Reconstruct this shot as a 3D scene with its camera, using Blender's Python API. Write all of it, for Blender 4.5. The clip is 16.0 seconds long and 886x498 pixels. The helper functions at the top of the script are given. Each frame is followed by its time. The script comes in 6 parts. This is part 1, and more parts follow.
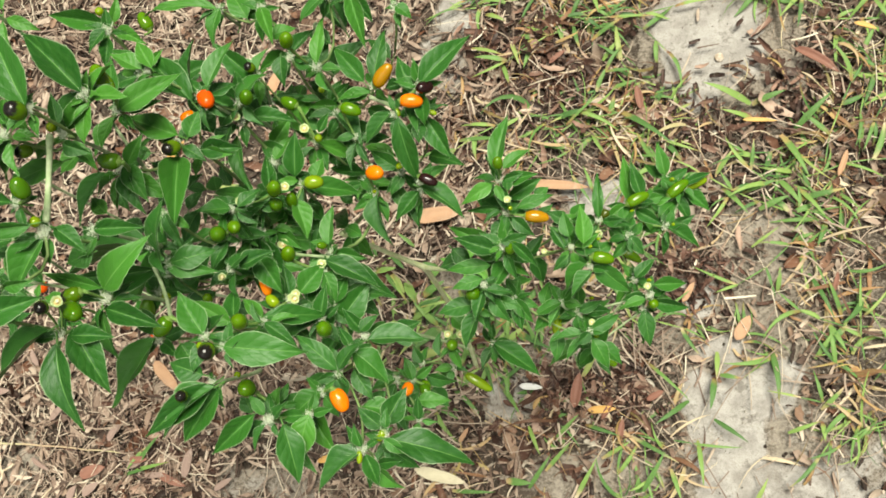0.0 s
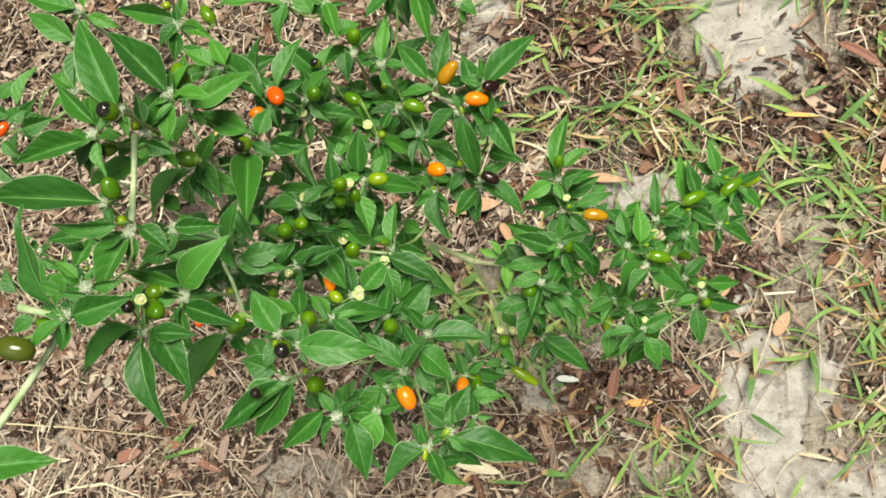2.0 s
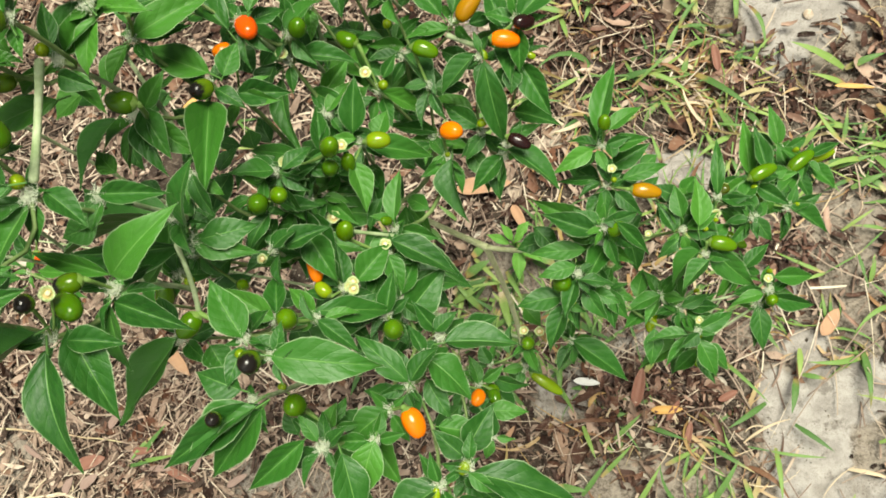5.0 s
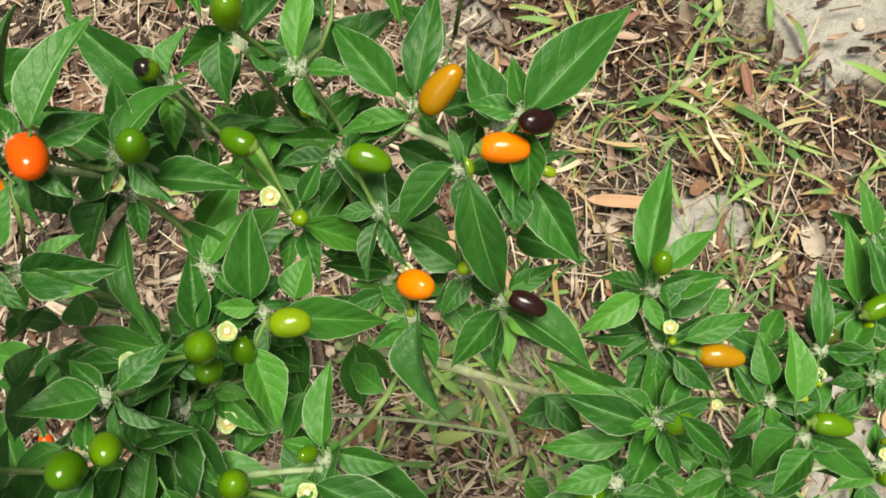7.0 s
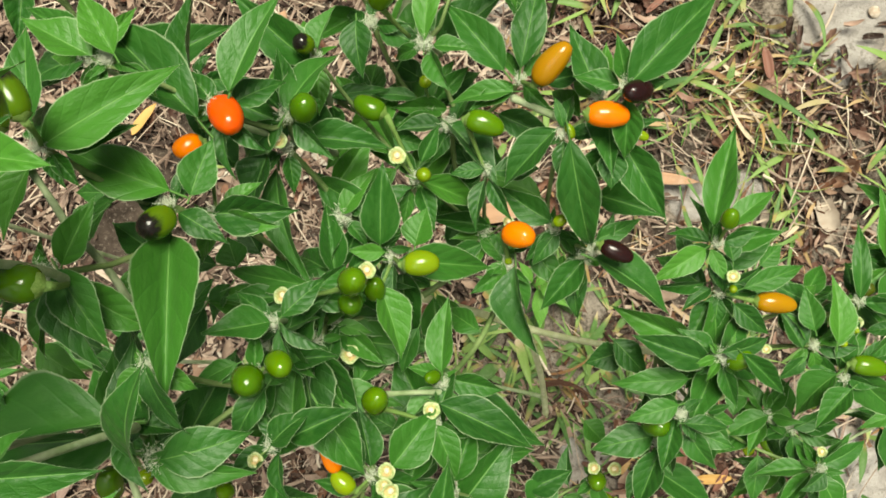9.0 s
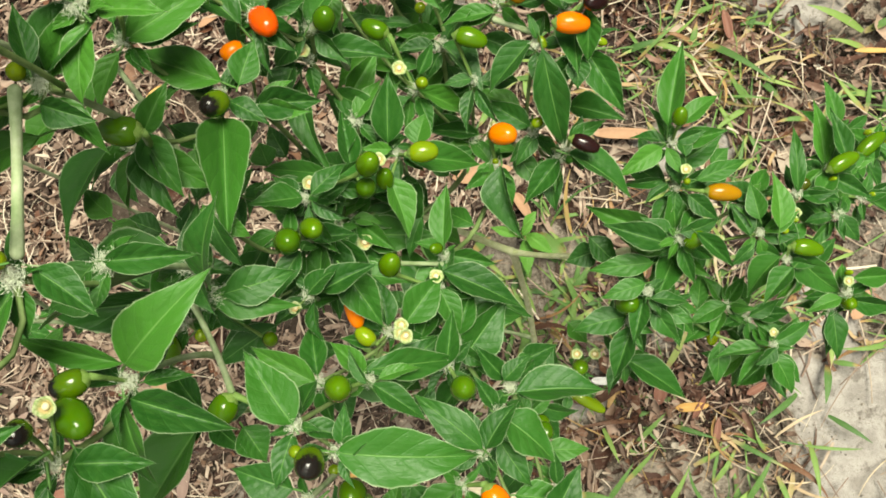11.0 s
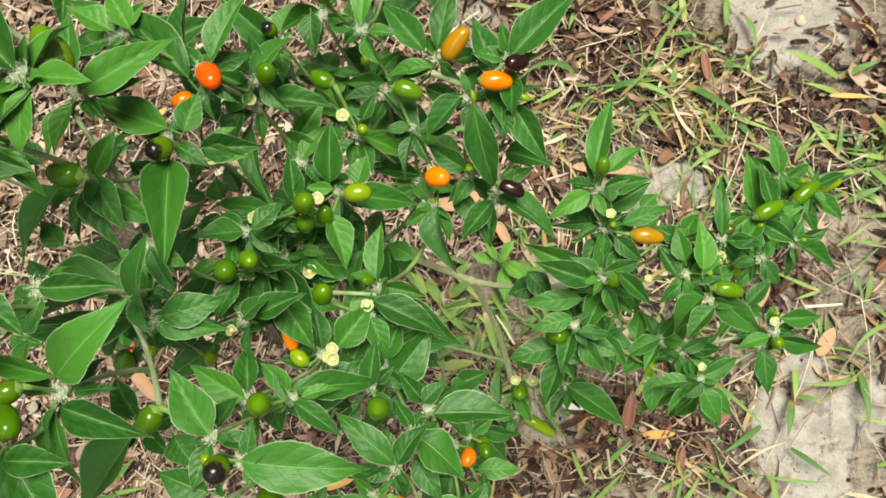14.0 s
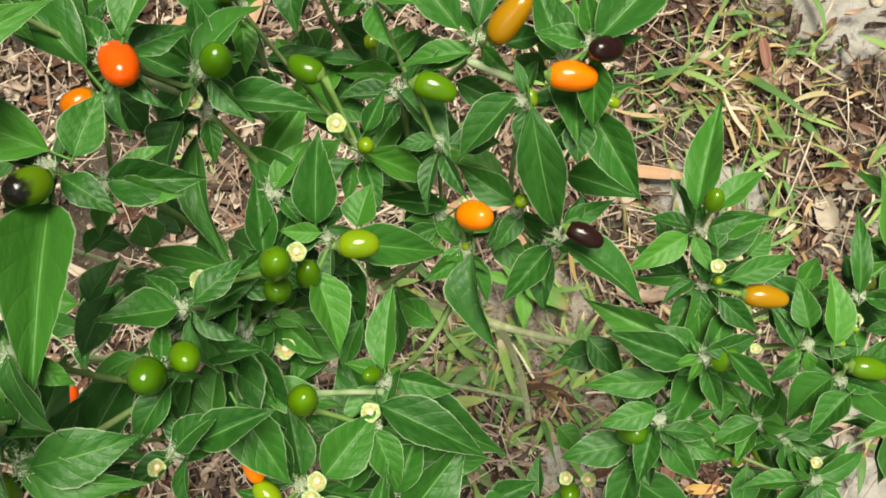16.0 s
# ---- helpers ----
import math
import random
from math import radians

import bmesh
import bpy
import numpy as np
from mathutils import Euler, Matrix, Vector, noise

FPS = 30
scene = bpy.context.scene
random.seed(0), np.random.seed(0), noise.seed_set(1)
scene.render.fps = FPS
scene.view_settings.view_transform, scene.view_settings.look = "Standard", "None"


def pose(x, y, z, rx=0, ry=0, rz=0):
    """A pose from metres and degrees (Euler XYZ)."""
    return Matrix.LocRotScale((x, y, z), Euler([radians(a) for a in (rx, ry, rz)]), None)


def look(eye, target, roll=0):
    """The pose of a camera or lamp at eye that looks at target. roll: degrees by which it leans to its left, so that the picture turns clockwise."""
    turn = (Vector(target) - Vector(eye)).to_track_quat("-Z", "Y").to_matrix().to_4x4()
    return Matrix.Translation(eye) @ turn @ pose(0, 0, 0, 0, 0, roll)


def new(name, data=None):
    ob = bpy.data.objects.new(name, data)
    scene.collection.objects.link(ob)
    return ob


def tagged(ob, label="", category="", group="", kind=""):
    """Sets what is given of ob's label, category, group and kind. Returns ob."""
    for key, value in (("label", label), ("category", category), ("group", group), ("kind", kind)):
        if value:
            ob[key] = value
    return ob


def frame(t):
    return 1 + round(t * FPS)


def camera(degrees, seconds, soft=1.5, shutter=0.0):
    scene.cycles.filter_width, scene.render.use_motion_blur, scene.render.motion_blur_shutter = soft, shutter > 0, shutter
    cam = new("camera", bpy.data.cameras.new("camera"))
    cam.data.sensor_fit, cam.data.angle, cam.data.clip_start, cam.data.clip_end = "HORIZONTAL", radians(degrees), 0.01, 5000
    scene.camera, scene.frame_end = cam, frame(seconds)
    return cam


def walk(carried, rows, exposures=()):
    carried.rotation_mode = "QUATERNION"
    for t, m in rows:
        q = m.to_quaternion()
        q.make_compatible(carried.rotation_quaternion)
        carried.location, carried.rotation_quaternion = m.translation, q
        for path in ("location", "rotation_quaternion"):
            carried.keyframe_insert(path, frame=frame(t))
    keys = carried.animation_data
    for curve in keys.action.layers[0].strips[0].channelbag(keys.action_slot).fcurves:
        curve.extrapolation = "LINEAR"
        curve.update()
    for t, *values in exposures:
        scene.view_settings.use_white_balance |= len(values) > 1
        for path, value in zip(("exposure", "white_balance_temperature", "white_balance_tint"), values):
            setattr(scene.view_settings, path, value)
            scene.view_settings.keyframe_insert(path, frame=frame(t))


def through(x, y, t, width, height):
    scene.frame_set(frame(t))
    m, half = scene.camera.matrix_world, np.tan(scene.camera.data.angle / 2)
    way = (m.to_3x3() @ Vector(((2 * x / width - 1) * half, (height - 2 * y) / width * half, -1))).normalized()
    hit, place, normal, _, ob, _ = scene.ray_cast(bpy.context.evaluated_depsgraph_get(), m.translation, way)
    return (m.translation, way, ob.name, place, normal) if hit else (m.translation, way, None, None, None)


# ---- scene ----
cam = camera(52.0, 16.0, 1.75)
PATH = [
    (0, 0.0000, -0.0000, 0.8700, 11.96, 9.11, 1.89),
    (0.5, -0.0102, 0.0092, 0.8721, 11.06, 9.40, 2.45),
    (1, -0.0181, 0.0074, 0.8662, 11.22, 9.50, 2.87),
    (1.5, -0.0219, 0.0030, 0.8697, 11.21, 9.59, 3.08),
    (2, -0.0275, 0.0066, 0.8774, 11.00, 9.51, 2.82),
    (2.5, -0.0232, 0.0103, 0.8771, 11.22, 9.58, 2.86),
    (3, -0.0237, 0.0117, 0.8648, 10.81, 9.65, 3.43),
    (3.5, -0.0284, 0.0138, 0.8475, 11.22, 9.54, 4.61),
    (4, -0.0471, 0.0261, 0.8373, 10.48, 9.38, 4.38),
    (4.2, -0.0480, 0.0186, 0.8216, 10.54, 9.33, 4.37),
    (6.3, -0.0809, 0.0753, 0.7079, 9.17, 7.71, 1.18),
    (6.5, -0.0838, 0.1048, 0.6841, 8.95, 7.57, 1.43),
    (7, -0.0774, 0.1140, 0.6436, 8.62, 7.44, 2.13),
    (7.5, -0.0836, 0.1242, 0.6313, 8.35, 7.20, 1.90),
    (8, -0.0790, 0.1246, 0.6364, 7.96, 7.13, 2.04),
    (8.5, -0.0878, 0.1190, 0.6561, 7.65, 7.13, 2.18),
    (9, -0.1053, 0.0986, 0.6813, 7.66, 6.77, 2.54),
    (9.5, -0.1061, 0.0897, 0.6973, 7.61, 6.55, 2.34),
    (10, -0.1067, 0.0691, 0.6973, 7.73, 6.35, 1.56),
    (10.2, -0.1074, 0.0603, 0.7020, 7.60, 6.29, 1.19),
    (12.3, -0.0868, 0.0453, 0.7531, 8.94, 6.30, -0.22),
    (12.5, -0.0842, 0.0387, 0.7556, 9.10, 6.28, 0.04),
    (13, -0.0684, 0.0309, 0.7739, 9.37, 6.46, 0.42),
    (13.5, -0.0566, 0.0381, 0.7705, 9.21, 7.24, 2.10),
    (14, -0.0645, 0.0555, 0.7553, 9.20, 7.56, 2.41),
    (14.5, -0.0711, 0.0616, 0.7377, 9.12, 7.53, 2.66),
    (15, -0.0764, 0.0736, 0.7212, 8.88, 7.55, 2.69),
    (15.5, -0.0824, 0.0872, 0.6881, 8.52, 7.25, 3.00),
    (16, -0.0945, 0.0973, 0.6481, 8.00, 6.72, 3.06),
]
walk(cam, [(t, pose(x, y, z, rx, ry, rz)) for t, x, y, z, rx, ry, rz in PATH], [(0.0, 0.82, 6700, 0), (4.0, 0.82, 6700, 0), (6.5, 0.74, 6900, 0), (8.5, 0.71, 6900, 0), (10.0, 0.74, 6950, 0), (12.5, 0.79, 6950, 0), (14.5, 0.80, 6850, 0), (16.0, 0.73, 6850, 0)])

# ---- light: a bright, thinly clouded sky ----
world = bpy.data.worlds.new("sky")
scene.world = world
world.use_nodes = True
wn = world.node_tree.nodes
sky = wn.new("ShaderNodeTexSky")
sky.sky_type, sky.sun_disc = "NISHITA", False
sky.sun_elevation, sky.sun_rotation = radians(58), radians(200)
sky.dust_density, sky.air_density = 4.0, 0.8
wn["Background"].inputs["Strength"].default_value = 0.041
veil = wn.new("ShaderNodeHueSaturation")  # thin cloud takes most of the blue out of the sky
veil.inputs["Saturation"].default_value = 0.35
world.node_tree.links.new(sky.outputs[0], veil.inputs["Color"])
world.node_tree.links.new(veil.outputs[0], wn["Background"].inputs["Color"])
sun = new("sun", bpy.data.lights.new("sun", "SUN"))
sun.data.energy, sun.data.angle, sun.data.color = 4.5, radians(28), (1.0, 0.95, 0.86)
sun.matrix_world = look((0.35, 0.5, 2.2), (0, 0.1, 0))


# ---- materials ----
def material(name, rough=0.6, spec=0.4):
    m = bpy.data.materials.new(name)
    m.use_nodes = True
    b = m.node_tree.nodes["Principled BSDF"]
    b.inputs["Roughness"].default_value = rough
    b.inputs["Specular IOR Level"].default_value = spec
    return m, m.node_tree.nodes, m.node_tree.links, b


def math_node(n, l, op, a, b=None, c=None):
    q = n.new("ShaderNodeMath")
    q.operation = op
    for i, v in enumerate((a, b, c)):
        if v is None:
            continue
        if isinstance(v, (int, float)):
            q.inputs[i].default_value = v
        else:
            l.new(v, q.inputs[i])
    return q.outputs[0]


def ramp(n, l, value, stops):
    r = n.new("ShaderNodeValToRGB")
    while len(r.color_ramp.elements) < len(stops):
        r.color_ramp.elements.new(0.5)
    for e, (p, c) in zip(r.color_ramp.elements, stops):
        e.position, e.color = p, (*c, 1)
    l.new(value, r.inputs[0])
    return r.outputs[0]


def mixed(n, l, fac, a, b, mode="MIX"):
    q = n.new("ShaderNodeMix")
    q.data_type, q.blend_type = "RGBA", mode
    for i, v in ((0, fac), (6, a), (7, b)):
        if isinstance(v, (int, float)):
            q.inputs[i].default_value = v
        elif isinstance(v, tuple):
            q.inputs[i].default_value = (*v, 1)
        else:
            l.new(v, q.inputs[i])
    return q.outputs[2]


def noise_tex(n, l, scale, detail=4.0, rough=0.6, coords="Object", out=0):
    c = n.new("ShaderNodeTexCoord")
    t = n.new("ShaderNodeTexNoise")
    t.inputs["Scale"].default_value, t.inputs["Detail"].default_value, t.inputs["Roughness"].default_value = scale, detail, rough
    l.new(c.outputs[coords], t.inputs["Vector"])
    return t.outputs[out]


def smooth(n, l, value, lo, hi):
    q = n.new("ShaderNodeMapRange")
    q.interpolation_type = "SMOOTHSTEP"
    q.inputs[1].default_value, q.inputs[2].default_value = lo, hi
    l.new(value, q.inputs[0])
    return q.outputs[0]


def bump(n, l, b, height, strength, distance=0.001):
    q = n.new("ShaderNodeBump")
    q.inputs["Strength"].default_value, q.inputs["Distance"].default_value = strength, distance
    l.new(height, q.inputs["Height"])
    l.new(q.outputs[0], b.inputs["Normal"])


def leaf_material():
    """Downy green leaf: u runs from the midrib to the margin, v from the stalk to the tip."""
    m, n, l, b = material("pepper_leaf", 0.5, 0.30)
    uv = n.new("ShaderNodeUVMap")
    sep = n.new("ShaderNodeSeparateXYZ")
    l.new(uv.outputs[0], sep.inputs[0])
    u = math_node(n, l, "ABSOLUTE", sep.outputs[0])
    v = sep.outputs[1]
    info = n.new("ShaderNodeObjectInfo")
    base = ramp(n, l, info.outputs["Random"], [(0.0, (0.014, 0.070, 0.008)), (0.45, (0.022, 0.100, 0.011)), (0.8, (0.037, 0.142, 0.015)), (1.0, (0.062, 0.202, 0.020))])
    mottled = mixed(n, l, smooth(n, l, noise_tex(n, l, 7.0, 5), 0.35, 0.7), base, (0.055, 0.152, 0.026))
    mottled = mixed(n, l, 0.35, base, mottled)
    # side veins sweep forward from the midrib
    run = math_node(n, l, "FRACT", math_node(n, l, "SUBTRACT", math_node(n, l, "MULTIPLY", v, 6.0), math_node(n, l, "MULTIPLY", u, 1.5)))
    side = math_node(n, l, "ABSOLUTE", math_node(n, l, "SUBTRACT", run, 0.5))
    vein = math_node(n, l, "SUBTRACT", 1.0, smooth(n, l, side, 0.0, 0.10))
    quilt = smooth(n, l, side, 0.0, 0.5)  # the blade swells between the veins
    rib = math_node(n, l, "SUBTRACT", 1.0, smooth(n, l, u, 0.012, 0.052))
    col = mixed(n, l, math_node(n, l, "MULTIPLY", vein, 0.07), mottled, (0.075, 0.22, 0.04))
    col = mixed(n, l, math_node(n, l, "MULTIPLY", rib, 0.6), col, (0.15, 0.31, 0.075))
    rim = math_node(n, l, "MULTIPLY", smooth(n, l, u, 0.935, 0.985), 0.50)
    col = mixed(n, l, rim, col, (0.38, 0.48, 0.28))
    speck = smooth(n, l, noise_tex(n, l, 160.0, 2), 0.72, 0.78)
    col = mixed(n, l, math_node(n, l, "MULTIPLY", speck, 0.06), col, (0.35, 0.42, 0.25))
    l.new(col, b.inputs["Base Color"])
    high = math_node(n, l, "ADD", math_node(n, l, "ADD", math_node(n, l, "MULTIPLY", vein, -0.16), math_node(n, l, "MULTIPLY", quilt, 0.22)), math_node(n, l, "ADD", math_node(n, l, "MULTIPLY", rib, -1.2), math_node(n, l, "MULTIPLY", noise_tex(n, l, 14.0, 3), 0.7)))
    bump(n, l, b, high, 0.32, 0.0014)
    l.new(math_node(n, l, "ADD", 0.32, math_node(n, l, "MULTIPLY", noise_tex(n, l, 12.0, 3), 0.25)), b.inputs["Roughness"])
    b.inputs["Sheen Weight"].default_value, b.inputs["Sheen Roughness"].default_value = 0.015, 0.5
    thin = n.new("ShaderNodeBsdfTranslucent")
    l.new(mixed(n, l, 0.6, col, (0.11, 0.30, 0.018)), thin.inputs["Color"])
    mix = n.new("ShaderNodeMixShader")
    mix.inputs[0].default_value = 0.09
    l.new(b.outputs[0], mix.inputs[1])
    l.new(thin.outputs[0], mix.inputs[2])
    l.new(mix.outputs[0], n["Material Output"].inputs["Surface"])
    return m


def berry_material(name, low, high, tip=None, tip_from=0.55):
    """Waxy fruit skin; the colour may turn towards the tip."""
    m, n, l, b = material(name, 0.2, 0.38)
    info = n.new("ShaderNodeObjectInfo")
    col = mixed(n, l, info.outputs["Random"], low, high)
    col = mixed(n, l, math_node(n, l, "MULTIPLY", noise_tex(n, l, 2.2, 2), 0.5), col, high)
    if tip:
        c = n.new("ShaderNodeTexCoord")
        s = n.new("ShaderNodeSeparateXYZ")
        l.new(c.outputs["Object"], s.inputs[0])
        z = math_node(n, l, "ADD", s.outputs[2], math_node(n, l, "MULTIPLY", math_node(n, l, "SUBTRACT", noise_tex(n, l, 2.5, 3), 0.5), 0.6))
        col = mixed(n, l, smooth(n, l, z, tip_from - 0.12, tip_from + 0.12), col, tip)
    l.new(col, b.inputs["Base Color"])
    b.inputs["Coat Weight"].default_value, b.inputs["Coat Roughness"].default_value = 0.10, 0.16
    b.inputs["Subsurface Weight"].default_value, b.inputs["Subsurface Scale"].default_value = 0.05, 0.003
    bump(n, l, b, noise_tex(n, l, 6.0, 3), 0.08, 0.001)
    return m


def cup_material():
    """Green-cream rim of an empty cup, turning tan towards the hollow."""
    m, n, l, b = material("cup_rim", 0.65, 0.25)
    c = n.new("ShaderNodeTexCoord")
    s = n.new("ShaderNodeSeparateXYZ")
    l.new(c.outputs["Object"], s.inputs[0])
    r = math_node(n, l, "SQRT", math_node(n, l, "ADD", math_node(n, l, "MULTIPLY", s.outputs[0], s.outputs[0]), math_node(n, l, "MULTIPLY", s.outputs[1], s.outputs[1])))
    r = math_node(n, l, "ADD", r, math_node(n, l, "MULTIPLY", math_node(n, l, "SUBTRACT", noise_tex(n, l, 5.0, 4), 0.5), 0.16))
    rim = mixed(n, l, smooth(n, l, noise_tex(n, l, 7.0, 4), 0.35, 0.65), (0.24, 0.34, 0.11), (0.48, 0.54, 0.29))
    hollow = mixed(n, l, smooth(n, l, noise_tex(n, l, 3.0, 2), 0.4, 0.6), (0.36, 0.37, 0.14), (0.55, 0.40, 0.18))
    l.new(mixed(n, l, smooth(n, l, r, 0.24, 0.40), hollow, rim), b.inputs["Base Color"])
    bump(n, l, b, noise_tex(n, l, 9.0, 4), 0.5, 0.0006)
    return m


def plain(name, a, c, scale, rough=0.7, relief=0.4, coords="Object", detail=5.0, spec=0.3, distance=0.0008):
    m, n, l, b = material(name, rough, spec)
    t = noise_tex(n, l, scale, detail, 0.65, coords)
    l.new(mixed(n, l, smooth(n, l, t, 0.3, 0.7), a, c), b.inputs["Base Color"])
    bump(n, l, b, noise_tex(n, l, scale * 3, 4), relief, distance)
    return m


def litter_material(name, stops, rough=0.8, scale=220.0, relief=0.5, through=0.0, rot=0.0):
    """Loose pieces, each with a tone of its own, streaked and stained."""
    m, n, l, b = material(name, rough, 0.25)
    g = n.new("ShaderNodeNewGeometry")
    col = ramp(n, l, g.outputs["Random Per Island"], stops)
    stain = smooth(n, l, noise_tex(n, l, 55.0, 4), 0.35, 0.75)
    col = mixed(n, l, math_node(n, l, "MULTIPLY", stain, 0.45), col, mixed(n, l, 1.0, col, (0.45, 0.40, 0.36), "MULTIPLY"))
    damp = smooth(n, l, noise_tex(n, l, 21.0, 3), 0.50, 0.64)  # rotted, darker stretches
    col = mixed(n, l, math_node(n, l, "MULTIPLY", damp, rot), col, mixed(n, l, 1.0, col, (0.40, 0.30, 0.25), "MULTIPLY"))
    grain = noise_tex(n, l, scale, 4, 0.7)
    col = mixed(n, l, math_node(n, l, "MULTIPLY", smooth(n, l, grain, 0.5, 0.8), 0.3), col, (0.5, 0.44, 0.36))
    l.new(col, b.inputs["Base Color"])
    bump(n, l, b, grain, relief, 0.0008)
    if through:
        thin = n.new("ShaderNodeBsdfTranslucent")
        l.new(col, thin.inputs["Color"])
        mix = n.new("ShaderNodeMixShader")
        mix.inputs[0].default_value = through
        l.new(b.outputs[0], mix.inputs[1])
        l.new(thin.outputs[0], mix.inputs[2])
        l.new(mix.outputs[0], n["Material Output"].inputs["Surface"])
    return m


def grass_material():
    """Each blade has a green and a dried tone of its own; the dry attribute says where it has withered."""
    m, n, l, b = material("grass_blade", 0.5, 0.25)
    g = n.new("ShaderNodeNewGeometry")
    own = g.outputs["Random Per Island"]
    green = ramp(n, l, own, [(0.0, (0.060, 0.135, 0.036)), (0.3, (0.105, 0.205, 0.052)), (0.6, (0.150, 0.260, 0.066)), (0.85, (0.220, 0.330, 0.082)), (1.0, (0.29, 0.345, 0.11))])
    dead = ramp(n, l, math_node(n, l, "FRACT", math_node(n, l, "MULTIPLY", own, 17.0)), [(0.0, (0.075, 0.036, 0.024)), (0.25, (0.17, 0.085, 0.050)), (0.45, (0.30, 0.155, 0.072)), (0.62, (0.42, 0.27, 0.11)), (0.82, (0.45, 0.34, 0.22)), (1.0, (0.62, 0.51, 0.36))])
    at = n.new("ShaderNodeAttribute")
    at.attribute_name = "dry"
    how = math_node(n, l, "ADD", at.outputs["Fac"], math_node(n, l, "MULTIPLY", math_node(n, l, "SUBTRACT", noise_tex(n, l, 110.0, 4), 0.5), 0.7))
    col = mixed(n, l, smooth(n, l, how, 0.15, 0.60), green, mixed(n, l, 0.45, (0.30, 0.29, 0.085), dead))
    col = mixed(n, l, smooth(n, l, how, 0.55, 0.85), col, dead)
    grain = noise_tex(n, l, 420.0, 4, 0.7)
    col = mixed(n, l, math_node(n, l, "MULTIPLY", smooth(n, l, grain, 0.5, 0.8), 0.2), col, (0.5, 0.46, 0.34))
    l.new(col, b.inputs["Base Color"])
    bump(n, l, b, grain, 0.2, 0.0006)
    thin = n.new("ShaderNodeBsdfTranslucent")
    l.new(col, thin.inputs["Color"])
    mix = n.new("ShaderNodeMixShader")
    mix.inputs[0].default_value = 0.2
    l.new(b.outputs[0], mix.inputs[1])
    l.new(thin.outputs[0], mix.inputs[2])
    l.new(mix.outputs[0], n["Material Output"].inputs["Surface"])
    return m


def soil_material():
    """Dark crumbly soil; grey dusty sand, then pale caked sand, where the sand attribute is higher."""
    m, n, l, b = material("soil", 0.95, 0.12)
    at = n.new("ShaderNodeAttribute")
    at.attribute_name = "sand"
    grit, fine, mid, broad = noise_tex(n, l, 1100.0, 3, 0.7), noise_tex(n, l, 330.0, 6, 0.75), noise_tex(n, l, 46.0, 6, 0.7), noise_tex(n, l, 21.0, 4, 0.6)
    edge = math_node(n, l, "ADD", at.outputs["Fac"], math_node(n, l, "MULTIPLY", math_node(n, l, "SUBTRACT", mid, 0.5), 0.55))
    edge = math_node(n, l, "ADD", edge, math_node(n, l, "MULTIPLY", math_node(n, l, "SUBTRACT", fine, 0.5), 0.55))
    dark = mixed(n, l, smooth(n, l, mid, 0.3, 0.7), (0.022, 0.016, 0.012), (0.085, 0.064, 0.050))
    dark = mixed(n, l, smooth(n, l, fine, 0.52, 0.72), dark, (0.22, 0.18, 0.145))
    grey = mixed(n, l, smooth(n, l, fine, 0.35, 0.62), (0.095, 0.078, 0.062), (0.29, 0.245, 0.20))
    grey = mixed(n, l, math_node(n, l, "MULTIPLY", smooth(n, l, broad, 0.5, 0.62), 0.6), grey, (0.34, 0.295, 0.245))
    pale = mixed(n, l, smooth(n, l, mid, 0.35, 0.65), (0.295, 0.268, 0.245), (0.43, 0.398, 0.368))
    pale = mixed(n, l, math_node(n, l, "MULTIPLY", smooth(n, l, broad, 0.56, 0.68), 0.5), pale, (0.24, 0.213, 0.187))
    pale = mixed(n, l, math_node(n, l, "MULTIPLY", smooth(n, l, fine, 0.52, 0.66), 0.45), pale, (0.19, 0.165, 0.14))
    pale = mixed(n, l, math_node(n, l, "MULTIPLY", smooth(n, l, grit, 0.57, 0.66), 0.6), pale, (0.15, 0.13, 0.112))
    stain = noise_tex(n, l, 62.0, 5, 0.72)
    pale = mixed(n, l, math_node(n, l, "MULTIPLY", smooth(n, l, math_node(n, l, "ADD", stain, math_node(n, l, "MULTIPLY", math_node(n, l, "SUBTRACT", fine, 0.5), 0.5)), 0.55, 0.68), 0.65), pale, (0.15, 0.13, 0.112))
    col = mixed(n, l, smooth(n, l, edge, 0.10, 0.34), dark, grey)
    l.new(mixed(n, l, smooth(n, l, edge, 0.50, 0.72), col, pale), b.inputs["Base Color"])
    bump(n, l, b, math_node(n, l, "ADD", math_node(n, l, "MULTIPLY", grit, 0.35), math_node(n, l, "ADD", fine, math_node(n, l, "MULTIPLY", mid, 2.0))), 0.9, 0.0022)
    return m


LEAF = leaf_material()
RED = berry_material("red_skin", (0.60, 0.055, 0.002), (0.66, 0.075, 0.002))
ORANGE = berry_material("orange_skin", (0.68, 0.140, 0.002), (0.74, 0.180, 0.003))
AMBER = berry_material("amber_skin", (0.35, 0.152, 0.002), (0.32, 0.157, 0.003))
GREEN = berry_material("green_skin", (0.036, 0.110, 0.002), (0.085, 0.180, 0.002))
LIME = berry_material("lime_skin", (0.12, 0.20, 0.004), (0.20, 0.29, 0.006))
BLACK = berry_material("purple_black_skin", (0.007, 0.002, 0.003), (0.018, 0.005, 0.004))
TURNING = berry_material("darkening_skin", (0.05, 0.11, 0.002), (0.085, 0.155, 0.003), (0.010, 0.008, 0.006), 0.72)
CUP = "cup"
CALYX = plain("calyx", (0.11, 0.21, 0.035), (0.22, 0.32, 0.08), 8, 0.6, 0.3)
CUP_RIM = cup_material()
CORE = plain("calyx_core", (0.72, 0.68, 0.52), (0.80, 0.62, 0.32), 300, 0.6, 0.2)
